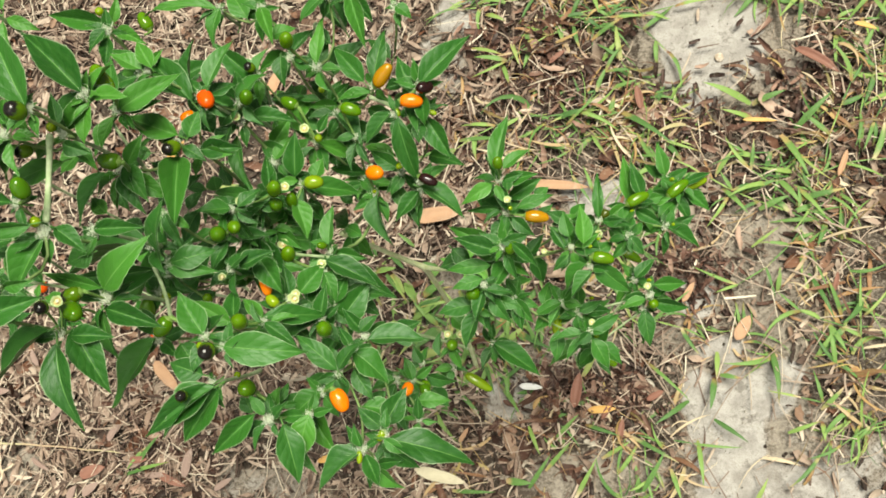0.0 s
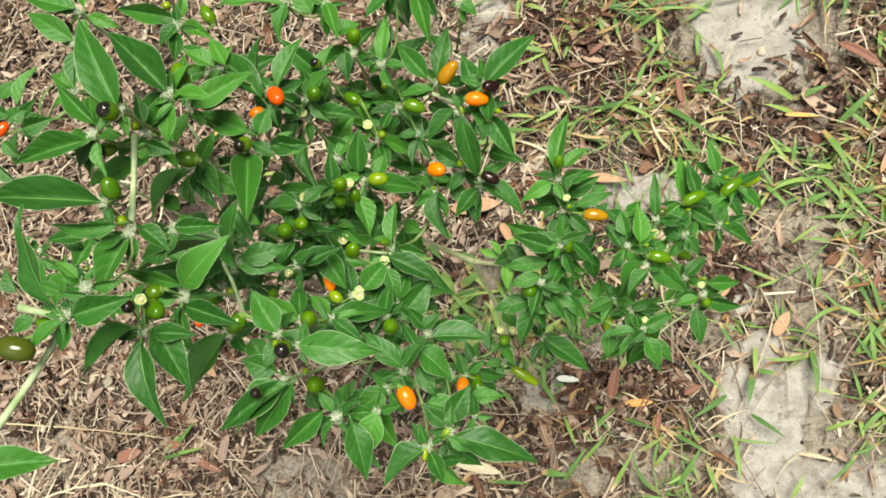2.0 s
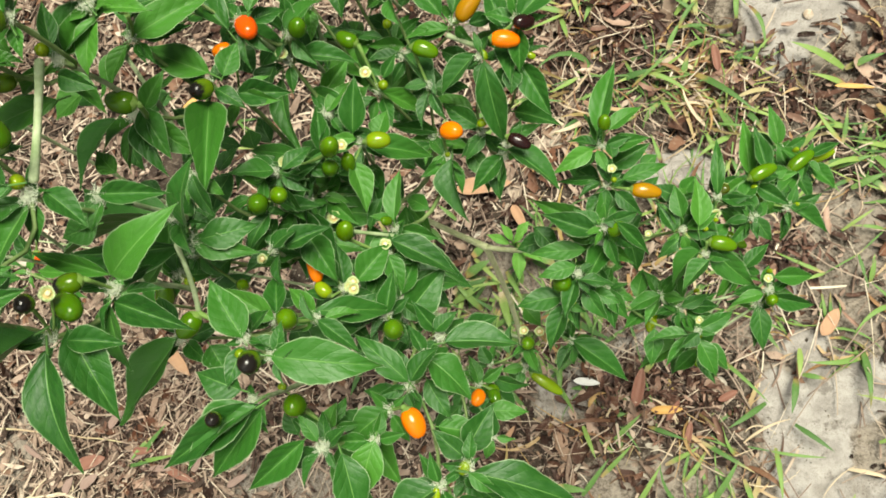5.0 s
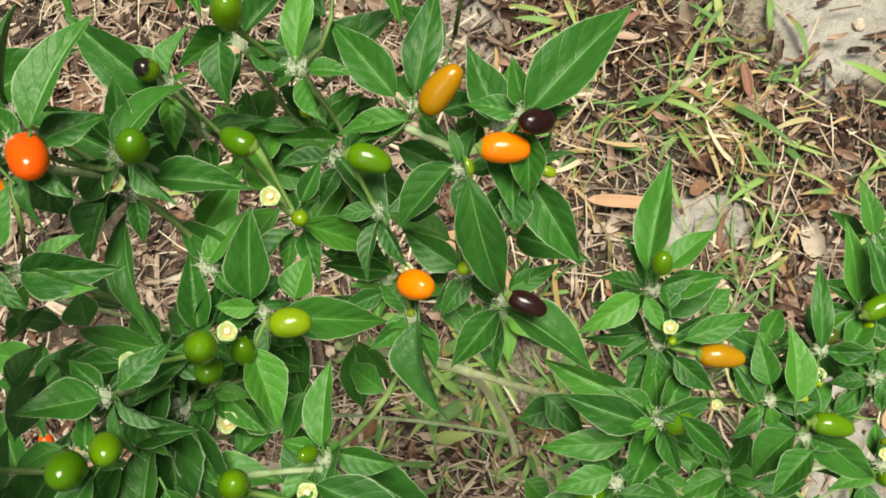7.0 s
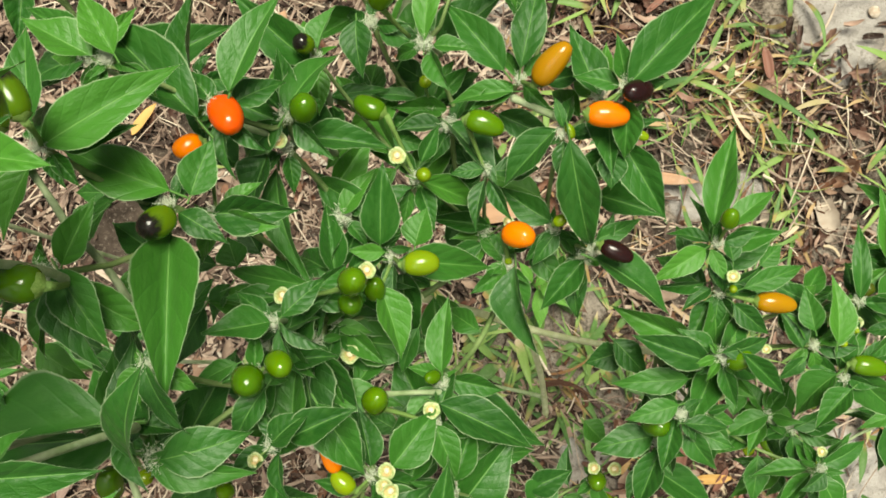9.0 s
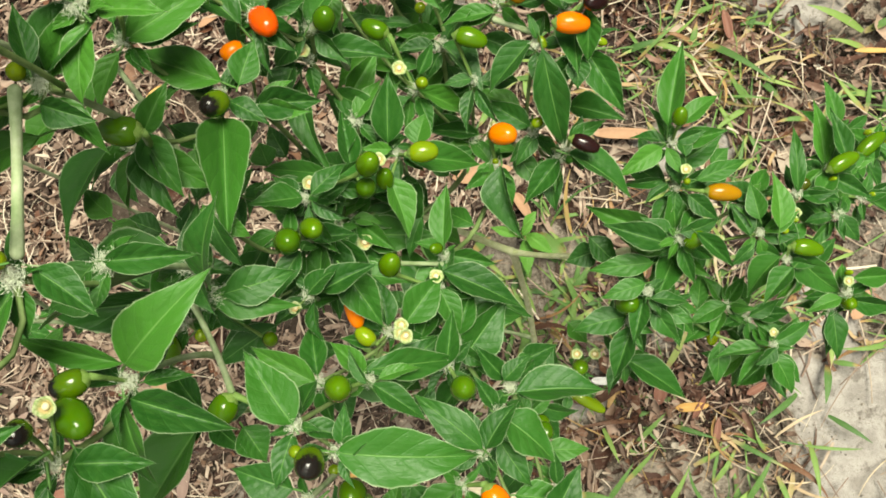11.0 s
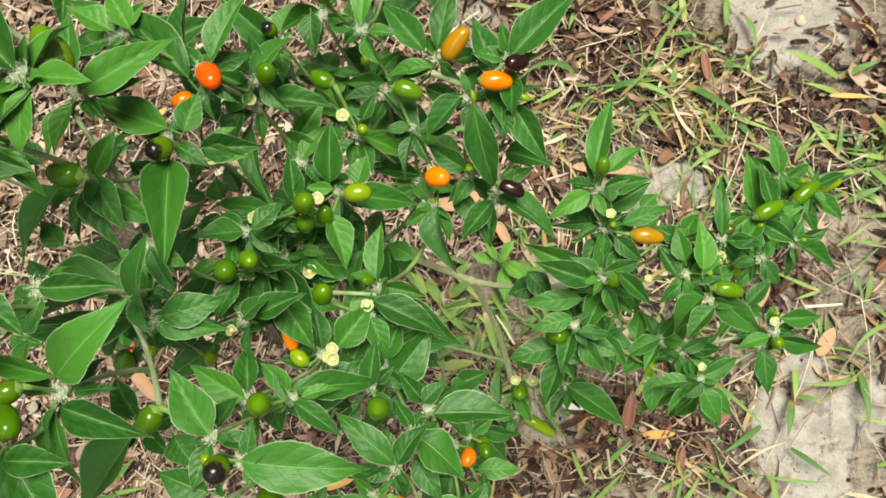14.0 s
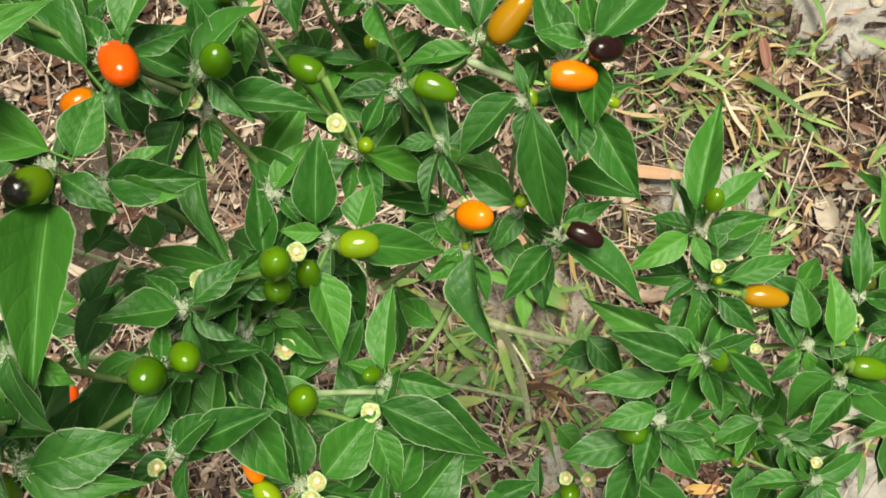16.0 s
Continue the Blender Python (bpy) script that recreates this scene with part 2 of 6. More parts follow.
STEM = plain("downy_stem", (0.20, 0.28, 0.12), (0.41, 0.47, 0.29), 120, 0.75, 0.5)
# pale fork stems, lightened further: the light missing under the crown is in the colour
LIT_PALE_STEM = plain("lit_pale_stem", (0.50, 0.55, 0.27), (0.68, 0.70, 0.45), 160, 0.7, 0.4)
WEED = plain("weed_leaf", (0.065, 0.19, 0.022), (0.13, 0.30, 0.045), 120, 0.5, 0.3)
STALK = plain("green_stalk", (0.095, 0.185, 0.035), (0.20, 0.31, 0.08), 60, 0.6, 0.4)
# green stem in a darker tone, with the shade of the lower twigs painted in
SHADED_TWIG = plain("shaded_green_twig", (0.10, 0.17, 0.045), (0.20, 0.27, 0.10), 120, 0.75, 0.5)
FUZZ = plain("white_down", (0.50, 0.55, 0.40), (0.66, 0.70, 0.55), 200, 0.8, 0.1)
HAIR = plain("leaf_hairs", (0.27, 0.37, 0.20), (0.40, 0.49, 0.31), 200, 0.8, 0.1)
SOIL = soil_material()
STRAW = litter_material("dry_straw", [(0.0, (0.117, 0.076, 0.057)), (0.3, (0.243, 0.172, 0.135)), (0.65, (0.396, 0.310, 0.241)), (0.9, (0.539, 0.454, 0.358)), (1.0, (0.666, 0.584, 0.460))], 0.7, 400, 0.4, 0.0, 0.2)
CHIP = litter_material("mulch_chip", [(0.0, (0.026, 0.016, 0.012)), (0.28, (0.085, 0.055, 0.042)), (0.55, (0.215, 0.150, 0.115)), (0.85, (0.37, 0.275, 0.215)), (1.0, (0.56, 0.46, 0.37))], 0.85, 420, 0.7, 0.0, 0.55)
GRASS = grass_material()
FLAKE = litter_material("leaf_flake", [(0.0, (0.030, 0.015, 0.011)), (0.35, (0.085, 0.040, 0.027)), (0.55, (0.170, 0.077, 0.043)), (0.7, (0.264, 0.171, 0.119)), (0.9, (0.357, 0.288, 0.228)), (1.0, (0.476, 0.432, 0.361))], 0.62, 260, 0.7, 0.0, 0.7)
CRUMB = litter_material("soil_crumb", [(0.0, (0.06, 0.045, 0.035)), (0.5, (0.19, 0.16, 0.13)), (1.0, (0.46, 0.42, 0.37))], 0.95, 600, 0.6)
ROT = litter_material("rotting_leaf", [(0.0, (0.022, 0.012, 0.009)), (0.4, (0.060, 0.030, 0.022)), (0.7, (0.13, 0.066, 0.048)), (0.9, (0.25, 0.145, 0.105)), (1.0, (0.42, 0.30, 0.23))], 0.5, 260, 0.7)
RUST = litter_material("rusty_leaf", [(0.0, (0.15, 0.066, 0.047)), (1.0, (0.25, 0.12, 0.085))], 0.6, 90, 0.6)
DUSK = berry_material("dusky_skin", (0.038, 0.058, 0.004), (0.055, 0.070, 0.005))
BARK = litter_material("curled_bark", [(0.0, (0.15, 0.095, 0.085)), (0.5, (0.23, 0.155, 0.13)), (1.0, (0.33, 0.25, 0.21))], 0.75, 160, 0.8, 0.0, 0.5)
ROOT = plain("bleached_root", (0.42, 0.33, 0.22), (0.62, 0.54, 0.41), 140, 0.8, 0.5)
DRY_STALK = plain("pinkish_stalk", (0.40, 0.29, 0.19), (0.45, 0.42, 0.24), 30, 0.6, 0.3)
PEBBLE = plain("pebble", (0.30, 0.22, 0.15), (0.55, 0.48, 0.40), 160, 0.85, 0.7)
DEAD = litter_material("fallen_leaf", [(0.0, (0.34, 0.19, 0.11)), (1.0, (0.42, 0.26, 0.16))], 0.7, 90, 0.5)
PALE_DEAD = litter_material("bleached_leaf", [(0.0, (0.50, 0.44, 0.30)), (1.0, (0.58, 0.52, 0.38))], 0.7, 90, 0.4)
WHITE_DEAD = litter_material("white_leaf", [(0.0, (0.56, 0.55, 0.53)), (1.0, (0.66, 0.65, 0.62))], 0.6, 90, 0.3)
GOLD_DEAD = litter_material("golden_leaf", [(0.0, (0.50, 0.27, 0.075)), (1.0, (0.57, 0.35, 0.12))], 0.6, 90, 0.3)


# ---- helpers for meshes ----
def mesh_object(name, verts, faces, mat, parent=None, label="", soft=True):
    me = bpy.data.meshes.new(name)
    me.from_pydata(verts, [], faces)
    me.materials.append(mat)
    if soft:
        me.shade_smooth()
    ob = new(name, me)
    ob.parent = parent
    return tagged(ob, label)


def shared(name, me, m, parent):
    ob = new(name, me)
    ob.parent = parent
    ob.matrix_basis = m
    return ob


def axes(y, up, at, sx, sy, sz):
    """A pose whose y runs along y and whose z leans towards up, scaled."""
    y = Vector(y).normalized()
    x = y.cross(Vector(up)).normalized()
    z = x.cross(y)
    m = Matrix((x * sx, y * sy, z * sz)).transposed().to_4x4()
    m.translation = at
    return m


def tube(points, radii, sides=7):
    verts, faces = [], []
    for i, p in enumerate(points):
        d = (points[min(i + 1, len(points) - 1)] - points[max(i - 1, 0)]).normalized()
        a = d.cross(Vector((0.31, 0.87, 0.4))).normalized()
        b = d.cross(a)
        for k in range(sides):
            t = 2 * math.pi * k / sides
            verts.append(p + (a * math.cos(t) + b * math.sin(t)) * radii[i])
    for i in range(len(points) - 1):
        for k in range(sides):
            q = (k + 1) % sides
            faces.append((i * sides + k, i * sides + q, (i + 1) * sides + q, (i + 1) * sides + k))
    faces.append(tuple(range(sides))[::-1])
    faces.append(tuple(range((len(points) - 1) * sides, len(points) * sides)))
    return verts, faces


# ---- ground ----
# bare patches: centre, half width and depth, how pale (about 1: caked sand, below 0.5: grey dust)
SANDS = ((0.113, 0.405, 0.047, 0.072, 1.0), (0.155, 0.054, 0.036, 0.027, 0.82), (0.122, -0.005, 0.034, 0.052, 0.86), (0.185, -0.045, 0.058, 0.034, 0.72), (0.102, 0.036, 0.020, 0.030, 0.95), (0.240, -0.02, 0.04, 0.03, 0.6),
         (0.178, 0.020, 0.028, 0.022, 0.50), (0.178, 0.410, 0.026, 0.055, 0.40), (0.185, 0.325, 0.040, 0.024, 0.40), (0.066, 0.385, 0.018, 0.035, 0.42), (0.142, 0.172, 0.055, 0.046, 0.44), (0.098, 0.133, 0.016, 0.017, 0.9),
         (0.088, 0.100, 0.032, 0.022, 0.34), (0.118, 0.088, 0.022, 0.014, 0.75), (0.185, 0.105, 0.036, 0.020, 0.42), (0.010, 0.232, 0.034, 0.018, 0.9), (-0.155, 0.375, 0.028, 0.036, 0.60), (-0.140, 0.430, 0.020, 0.022, 0.85),
         (-0.072, 0.040, 0.024, 0.022, 0.66), (-0.052, 0.092, 0.034, 0.024, 0.44), (-0.31, -0.060, 0.050, 0.022, 0.55), (-0.60, -0.050, 0.050, 0.035, 0.50), (-0.215, 0.42, 0.03, 0.025, 0.45), (0.03, -0.03, 0.03, 0.02, 0.48), (-0.010, 0.088, 0.028, 0.018, 0.6), (-0.03, -0.035, 0.025, 0.02, 0.45), (-0.115, 0.125, 0.045, 0.04, 0.46))


def sand_at(x, y):
    s = 0.17 * min(1.0, max(0.0, (x + 0.1) / 0.12))  # the open side is dustier than the mulch
    wob = 0.30 * noise.noise((x * 24, y * 24, 3.1)) + 0.24 * noise.noise((x * 70, y * 70, 8.0))
    for cx, cy, rx, ry, k in SANDS:
        u, v = abs(x - cx) / rx, abs(y - cy) / ry
        if u < 2 and v < 2:
            d = (u ** 3 + v ** 3) ** (1 / 3) + wob
            s = max(s, k * min(1.0, max(0.0, (1.30 - d) / 0.42)))
    return s


def height_at(x, y):
    if not (-1 < x < 0.6 and -0.5 < y < 0.8):
        return 0.0
    return 0.007 * noise.noise((x * 9, y * 9, 0.4)) + 0.003 * noise.noise((x * 45, y * 45, 2.0)) + 0.003 * (sand_at(x, y) - 0.3)


def build_ground():
    xs = [-60, -12, -3, -1.4] + [-0.9 + 0.005 * i for i in range(271)] + [0.9, 3, 12, 60]
    ys = [-60, -12, -3, -0.8] + [-0.3 + 0.005 * i for i in range(191)] + [1.2, 3, 12, 60]
    inner = lambda x, y: -1 < x < 0.6 and -0.5 < y < 0.8
    verts = [(x, y, height_at(x, y) if inner(x, y) else 0.0) for y in ys for x in xs]
    w = len(xs)
    faces = [(j * w + i, j * w + i + 1, (j + 1) * w + i + 1, (j + 1) * w + i) for j in range(len(ys) - 1) for i in range(w - 1)]
    ob = mesh_object("ground", verts, faces, SOIL)
    at = ob.data.attributes.new("sand", "FLOAT", "POINT")
    at.data.foreach_set("value", [sand_at(x, y) if inner(x, y) else 0.1 for y in ys for x in xs])
    return tagged(ob, "bare sandy soil with pale dry patches under mulch and grass", "ground", "", "structure")


ground = build_ground()
rng = random.Random(11)
X0, X1, Y0, Y1 = -0.88, 0.42, -0.27, 0.62


def spot():
    """A place for a loose piece: mostly close by, thinning out all round."""
    if rng.random() < 0.8:
        return rng.uniform(X0, X1) + rng.gauss(0, 0.05), rng.uniform(Y0, Y1) + rng.gauss(0, 0.05)
    return rng.gauss(-0.2, 0.7), rng.gauss(0.2, 0.7)


def cover_at(x, y):
    """How thickly the litter lies."""
    bare = max(0.0, noise.noise((x * 10, y * 10, 7.7)) + 0.35 * noise.noise((x * 33, y * 33, 2.2)) - 0.02)
    return max(0.02, 1.0 - 1.15 * sand_at(x, y) - 1.7 * bare)


def build_straw(count):
    """Thin dry stems and fibres, curved and tangled in a loose layer."""
    verts, faces = [], []
    while count > 0:
        x, y = spot()
        thin = 1.0 if x < -0.12 else 0.55
        if rng.random() > thin * cover_at(x, y) * (0.5 + 0.9 * max(0.0, noise.noise((x * 13, y * 13, 4.0)) + 0.45)):
            continue
        count -= 1
        long = rng.random() < 0.13
        ln, w = rng.uniform(0.012, 0.038) * (2.0 if long else 1), rng.uniform(0.00020, 0.00068) * (1.0 if long else rng.choice((1, 1, 1.3, 1.8)))
        a, bend, kink = rng.uniform(0, math.tau), rng.gauss(0, 0.28), rng.gauss(0, 0.2)
        z = height_at(x, y) + rng.uniform(0.001, 0.013)
        tilt, dip = rng.uniform(-0.25, 0.3), rng.uniform(-0.5, 0.2)
        n, i0 = 6, len(verts)
        px, py, pz = x, y, z
        for k in range(n):
            s, c, q = math.sin(a), math.cos(a), w * (1 - 0.4 * k / n)
            verts += [(px - s * q, py + c * q, pz), (px, py, pz + q), (px + s * q, py - c * q, pz)]
            px, py, pz = px + c * ln / n, py + s * ln / n, max(height_at(px, py) + 0.0006, pz + (tilt + dip * k / n) * ln / n)
            a += bend / n + (kink if k == 2 else 0)
        for k in range(n - 1):
            b = i0 + 3 * k
            faces += [(b, b + 1, b + 4, b + 3), (b + 1, b + 2, b + 5, b + 4)]
    return mesh_object("straw_litter", verts, faces, STRAW)


def build_chips(count):
    """Splinters and slivers of bark, mostly long and thin, with broken ends."""
    verts, faces = [], []
    while count > 0:
        x, y = spot()
        keep = cover_at(x, y) * (1.0 if x < -0.1 else 0.42)
        if rng.random() > keep:
            continue
        count -= 1
        small, broad = rng.random() < 0.55, rng.random() < (0.5 if x < -0.2 else 0.15)
        ln = rng.uniform(0.002, 0.007) if small else rng.uniform(0.008, 0.026)
        wd, th = (ln * rng.uniform(0.3, 0.8) if small else rng.uniform(0.0012, 0.0036) * (2.1 if broad else 1)), rng.uniform(0.0004, 0.0016)
        m = pose(x, y, height_at(x, y) + rng.uniform(0.0004, 0.008), rng.uniform(-38, 38), rng.uniform(-30, 30), rng.uniform(0, 360))
        i0 = len(verts)
        ring = [(-0.5, -0.3), (-0.1, -0.5), (0.42, -0.36), (0.52, 0.15), (0.1, 0.5), (-0.46, 0.34)]
        ring = [(u + rng.uniform(-0.2, 0.2), v + rng.uniform(-0.22, 0.22)) for u, v in ring]
        curl, bow = rng.uniform(-0.4, 0.5), rng.uniform(-0.12, 0.2)
        for up in (0, 1):
            verts += [m @ Vector((u * ln, v * wd, th * up + curl * wd * v * v * 2 + bow * ln * u * u + rng.uniform(-0.0003, 0.0003))) for u, v in ring]
        faces += [(i0 + 6, i0 + 7, i0 + 8, i0 + 9), (i0 + 6, i0 + 9, i0 + 10, i0 + 11)]
        faces += [(i0 + k, i0 + (k + 1) % 6, i0 + 6 + (k + 1) % 6, i0 + 6 + k) for k in range(6)]
    return mesh_object("mulch_chips", verts, faces, CHIP, soft=False)


ROTTED = ((-0.026, 0.036, 0.045), (0.025, 0.044, 0.03), (0.095, 0.301, 0.04), (-0.013, 0.351, 0.05), (0.199, 0.337, 0.05), (-0.433, -0.045, 0.06), (0.092, 0.156, 0.035), (-0.087, 0.395, 0.05))


def rotted_spot():
    """A place in one of the heaps of rotting leaves."""
    x, y, r = rng.choice(ROTTED)
    return rng.gauss(x, r * 0.6), rng.gauss(y, r * 0.6)


def build_flakes(count, heap=False):
    """Curled, crumpled and torn scraps of dead leaves."""
    verts, faces = [], []
    while count > 0:
        x, y = rotted_spot() if heap else spot()
        if not heap and rng.random() > cover_at(x, y) ** 2 * (0.30 + 1.3 * max(0.0, noise.noise((x * 11, y * 11, 9.0)) + 0.2)):
            continue
        count -= 1
        ln = rng.uniform(0.004, 0.015) * (1.8 if rng.random() < 0.10 else 2.5 if rng.random() < 0.035 else 1)
        wd = ln * (rng.uniform(0.2, 0.5) if heap else rng.uniform(0.3, 0.75))
        m = pose(x, y, height_at(x, y) + rng.uniform(0.001, 0.011 if heap else 0.008), rng.uniform(-45, 45), rng.uniform(-40, 40), rng.uniform(0, 360))
        curl, tw, lift, i0 = rng.choice((-1, 1, 1)) * rng.uniform(0.3, 1.5), rng.uniform(-1.2, 1.2), rng.uniform(-0.3, 0.9), len(verts)
        cut = rng.uniform(0.05, 0.35), rng.uniform(0.6, 0.97)
        for i in range(6):
            v = i / 5
            w = wd * math.sin(math.pi * (cut[0] * 0.6 + (cut[1] - cut[0] * 0.6) * v)) ** 0.6
            left, right = rng.uniform(0.6, 1.15), rng.uniform(0.6, 1.15)
            for j in range(5):
                u = (j / 4 - 0.5) * 2
                u *= left if u < 0 else right
                a = curl * u + tw * (v - 0.5)
                r = 0.5 * w / max(0.5, abs(curl))
                crumple = 0.10 * wd * noise.noise((i * 0.9 + x * 900, j * 0.9, y * 900))
                verts.append(m @ Vector(((v - 0.5) * ln + rng.uniform(-0.05, 0.05) * ln, r * math.sin(a) if abs(curl) > 0.5 else 0.5 * w * u, r * (1 - math.cos(a)) + lift * ln * (v - 0.5) ** 2 + crumple)))
        faces += [(i0 + i * 5 + j, i0 + i * 5 + j + 1, i0 + i * 5 + j + 6, i0 + i * 5 + j + 5) for i in range(5) for j in range(4)]
    return mesh_object("rotting_leaves" if heap else "leaf_litter", verts, faces, ROT if heap else FLAKE)


def build_crumbs(count):
    """Grains and clods of dry soil."""
    verts, faces = [], []
    while count > 0:
        x, y = spot()
        s = sand_at(x, y)
        if rng.random() > (0.5 if s < 0.25 else max(0.03, (0.75 - 0.5 * s) * (0.3 + 2.6 * noise.noise((x * 34, y * 34, 1.5))))):
            continue
        count -= 1
        r = rng.uniform(0.0004, 0.0013) * (2.2 if rng.random() < 0.05 else 1)
        c, i0 = Vector((x, y, height_at(x, y) + r * 0.3)), len(verts)
        for d in ((1, 0, 0), (0, 1, 0), (-1, 0, 0), (0, -1, 0), (0, 0, 1), (0, 0, -1)):
            verts.append(c + Vector(d) * r * rng.uniform(0.6, 1.25) + Vector((rng.uniform(-r, r), rng.uniform(-r, r), 0)) * 0.35)
        faces += [(i0 + k, i0 + (k + 1) % 4, i0 + 4) for k in range(4)] + [(i0 + (k + 1) % 4, i0 + k, i0 + 5) for k in range(4)]
    return mesh_object("soil_crumbs", verts, faces, CRUMB, soft=False)


def build_strands(count):
    """Long pale runners and root threads that wander over the litter."""
    verts, faces = [], []
    for _ in range(count):
        x, y, a = rng.uniform(X0, X1), rng.uniform(Y0, Y1), rng.uniform(0, math.tau)
        w, turn, pts = rng.uniform(0.0003, 0.0008), rng.gauss(0, 0.12), []
        for k in range(rng.randint(10, 22)):
            pts.append(Vector((x, y, height_at(x, y) + 0.007 + 0.003 * math.sin(k * 0.8 + a))))
            a += turn + rng.gauss(0, 0.11)
            x, y = x + 0.007 * math.cos(a), y + 0.007 * math.sin(a)
        v, f = tube(pts, [w * (1 - 0.5 * k / len(pts)) for k in range(len(pts))], 4)
        i0 = len(verts)
        verts += v
        faces += [tuple(i0 + q for q in p) for p in f]
    return mesh_object("dry_runners", verts, faces, STRAW)


def build_stalks(count):
    """Long straight dry grass stalks that lie over everything."""
    verts, faces = [], []
    for _ in range(count):
        x, y = spot()
        if sand_at(x, y) > 0.6:
            continue
        a, ln, w = rng.uniform(0, math.tau), rng.uniform(0.045, 0.13), rng.uniform(0.0004, 0.0009)
        turn, pts = rng.gauss(0, 0.03), []
        for k in range(9):
            pts.append(Vector((x, y, height_at(x, y) + 0.010 + 0.004 * math.sin(k * 0.5 + a * 3))))
            a += turn
            x, y = x + ln / 8 * math.cos(a), y + ln / 8 * math.sin(a)
        v, f = tube(pts, [w * (1 - 0.5 * k / 9) for k in range(9)], 5)
        i0 = len(verts)
        verts += v
        faces += [tuple(i0 + q for q in p) for p in f]
    return mesh_object("dry_stalks", verts, faces, STRAW)


tagged(build_flakes(10000), "curled reddish brown scraps of dead leaves on the soil", "leaf litter", "", "stuff")
tagged(build_flakes(1900, True), "heaps of dark reddish brown rotting leaves on the soil", "rotting leaves", "", "stuff")
tagged(build_crumbs(24000), "loose grey-brown grains and clods of dry soil", "soil crumbs", "", "stuff")
tagged(build_strands(230), "long pale dry runners wandering over the mulch", "dry runners", "", "stuff")
tagged(build_stalks(260), "long straight bleached grass stalks lying on the litter", "dry stalks", "", "stuff")
tagged(build_straw(14500), "tangled tan dry straw lying over the soil", "straw", "", "stuff")
tagged(build_chips(31000), "brown weathered bark and leaf crumbs as mulch", "mulch", "", "stuff")

GV, GF, GD = [], [], []
sward = random.Random(31)


def grass_blade(x, y, z, a, ln, w, rise, droop, twist=0.0, dry=0.0):
    """One folded blade: it rises from its foot, arches over and narrows to a point; the foot or tip may have withered."""
    n, i0 = 7, len(GV)
    foot, end = sward.uniform(0.0, 1.1), sward.uniform(0.5, 1.2) if sward.random() < 0.3 else 0.0
    for k in range(n + 1):
        t = k / n
        d = ln * t
        h = z + ln * (rise * t - droop * t * t)
        aa = a + twist * t
        px, py = x + math.cos(aa) * d, y + math.sin(aa) * d
        h = max(h, height_at(px, py) + 0.002) if k % 2 == 0 or h < 0.004 else h
        ww = w * 0.5 * min(1.0, 0.55 + 1.6 * t) * (1 - t ** 2.6)
        s, c = math.sin(aa), math.cos(aa)
        GV.extend([(px - s * ww, py + c * ww, h + ww * 0.45), (px, py, h), (px + s * ww, py - c * ww, h + ww * 0.45)])
        GD.extend([max(dry, foot * max(0.0, 1 - t / 0.35), end * max(0.0, (t - 0.5) / 0.5))] * 3)
        if k:
            b = i0 + 3 * (k - 1)
            GF.extend([(b, b + 1, b + 4, b + 3), (b + 1, b + 2, b + 5, b + 4)])


def grass_at(x, y):
    """How thickly the grass grows: in drifts on the open side, a little under the plant, hardly any in the mulch."""
    g = 0.08 + 0.92 * min(1.0, max(0.0, (x + 0.15) / 0.1))
    g *= 0.03 + 2.6 * max(0.0, noise.noise((x * 12, y * 12, 5.0)) + 0.02)
    for cx, cy, r, k in ((0.21, 0.20, 0.06, 1.1), (0.04, 0.31, 0.07, 0.9), (0.20, 0.29, 0.05, 0.6), (0.05, -0.01, 0.05, 0.8), (0.23, 0.10, 0.04, 0.8), (0.03, 0.42, 0.06, 0.7), (0.26, 0.40, 0.05, 0.9), (-0.12, 0.12, 0.08, 0.3), (0.21, 0.03, 0.02, 1.0)):
        g += k * max(0.0, 1 - math.hypot(x - cx, y - cy) / r)
    if x < -0.22:
        g *= 0.3 + (0.4 if y > 0.25 else 0.0)
    return g * (1 - 0.95 * min(1.0, max(0.0, sand_at(x, y) - 0.2) * 2.2))


def build_grass(tufts):
    while tufts > 0:
        x, y = spot()
        if rng.random() > grass_at(x, y):
            continue
        tufts -= 1
        side = rng.uniform(0, math.tau)
        for k in range(rng.randint(3, 7)):
            grass_blade(x + rng.gauss(0, 0.003), y + rng.gauss(0, 0.003), height_at(x, y), side + rng.gauss(0, 1.1), rng.uniform(0.014, 0.056), rng.uniform(0.0010, 0.0040) * (1.5 if rng.random() < 0.15 else 1),
                        rng.uniform(0.3, 1.1), rng.uniform(0.3, 1.0), rng.gauss(0, 0.5))


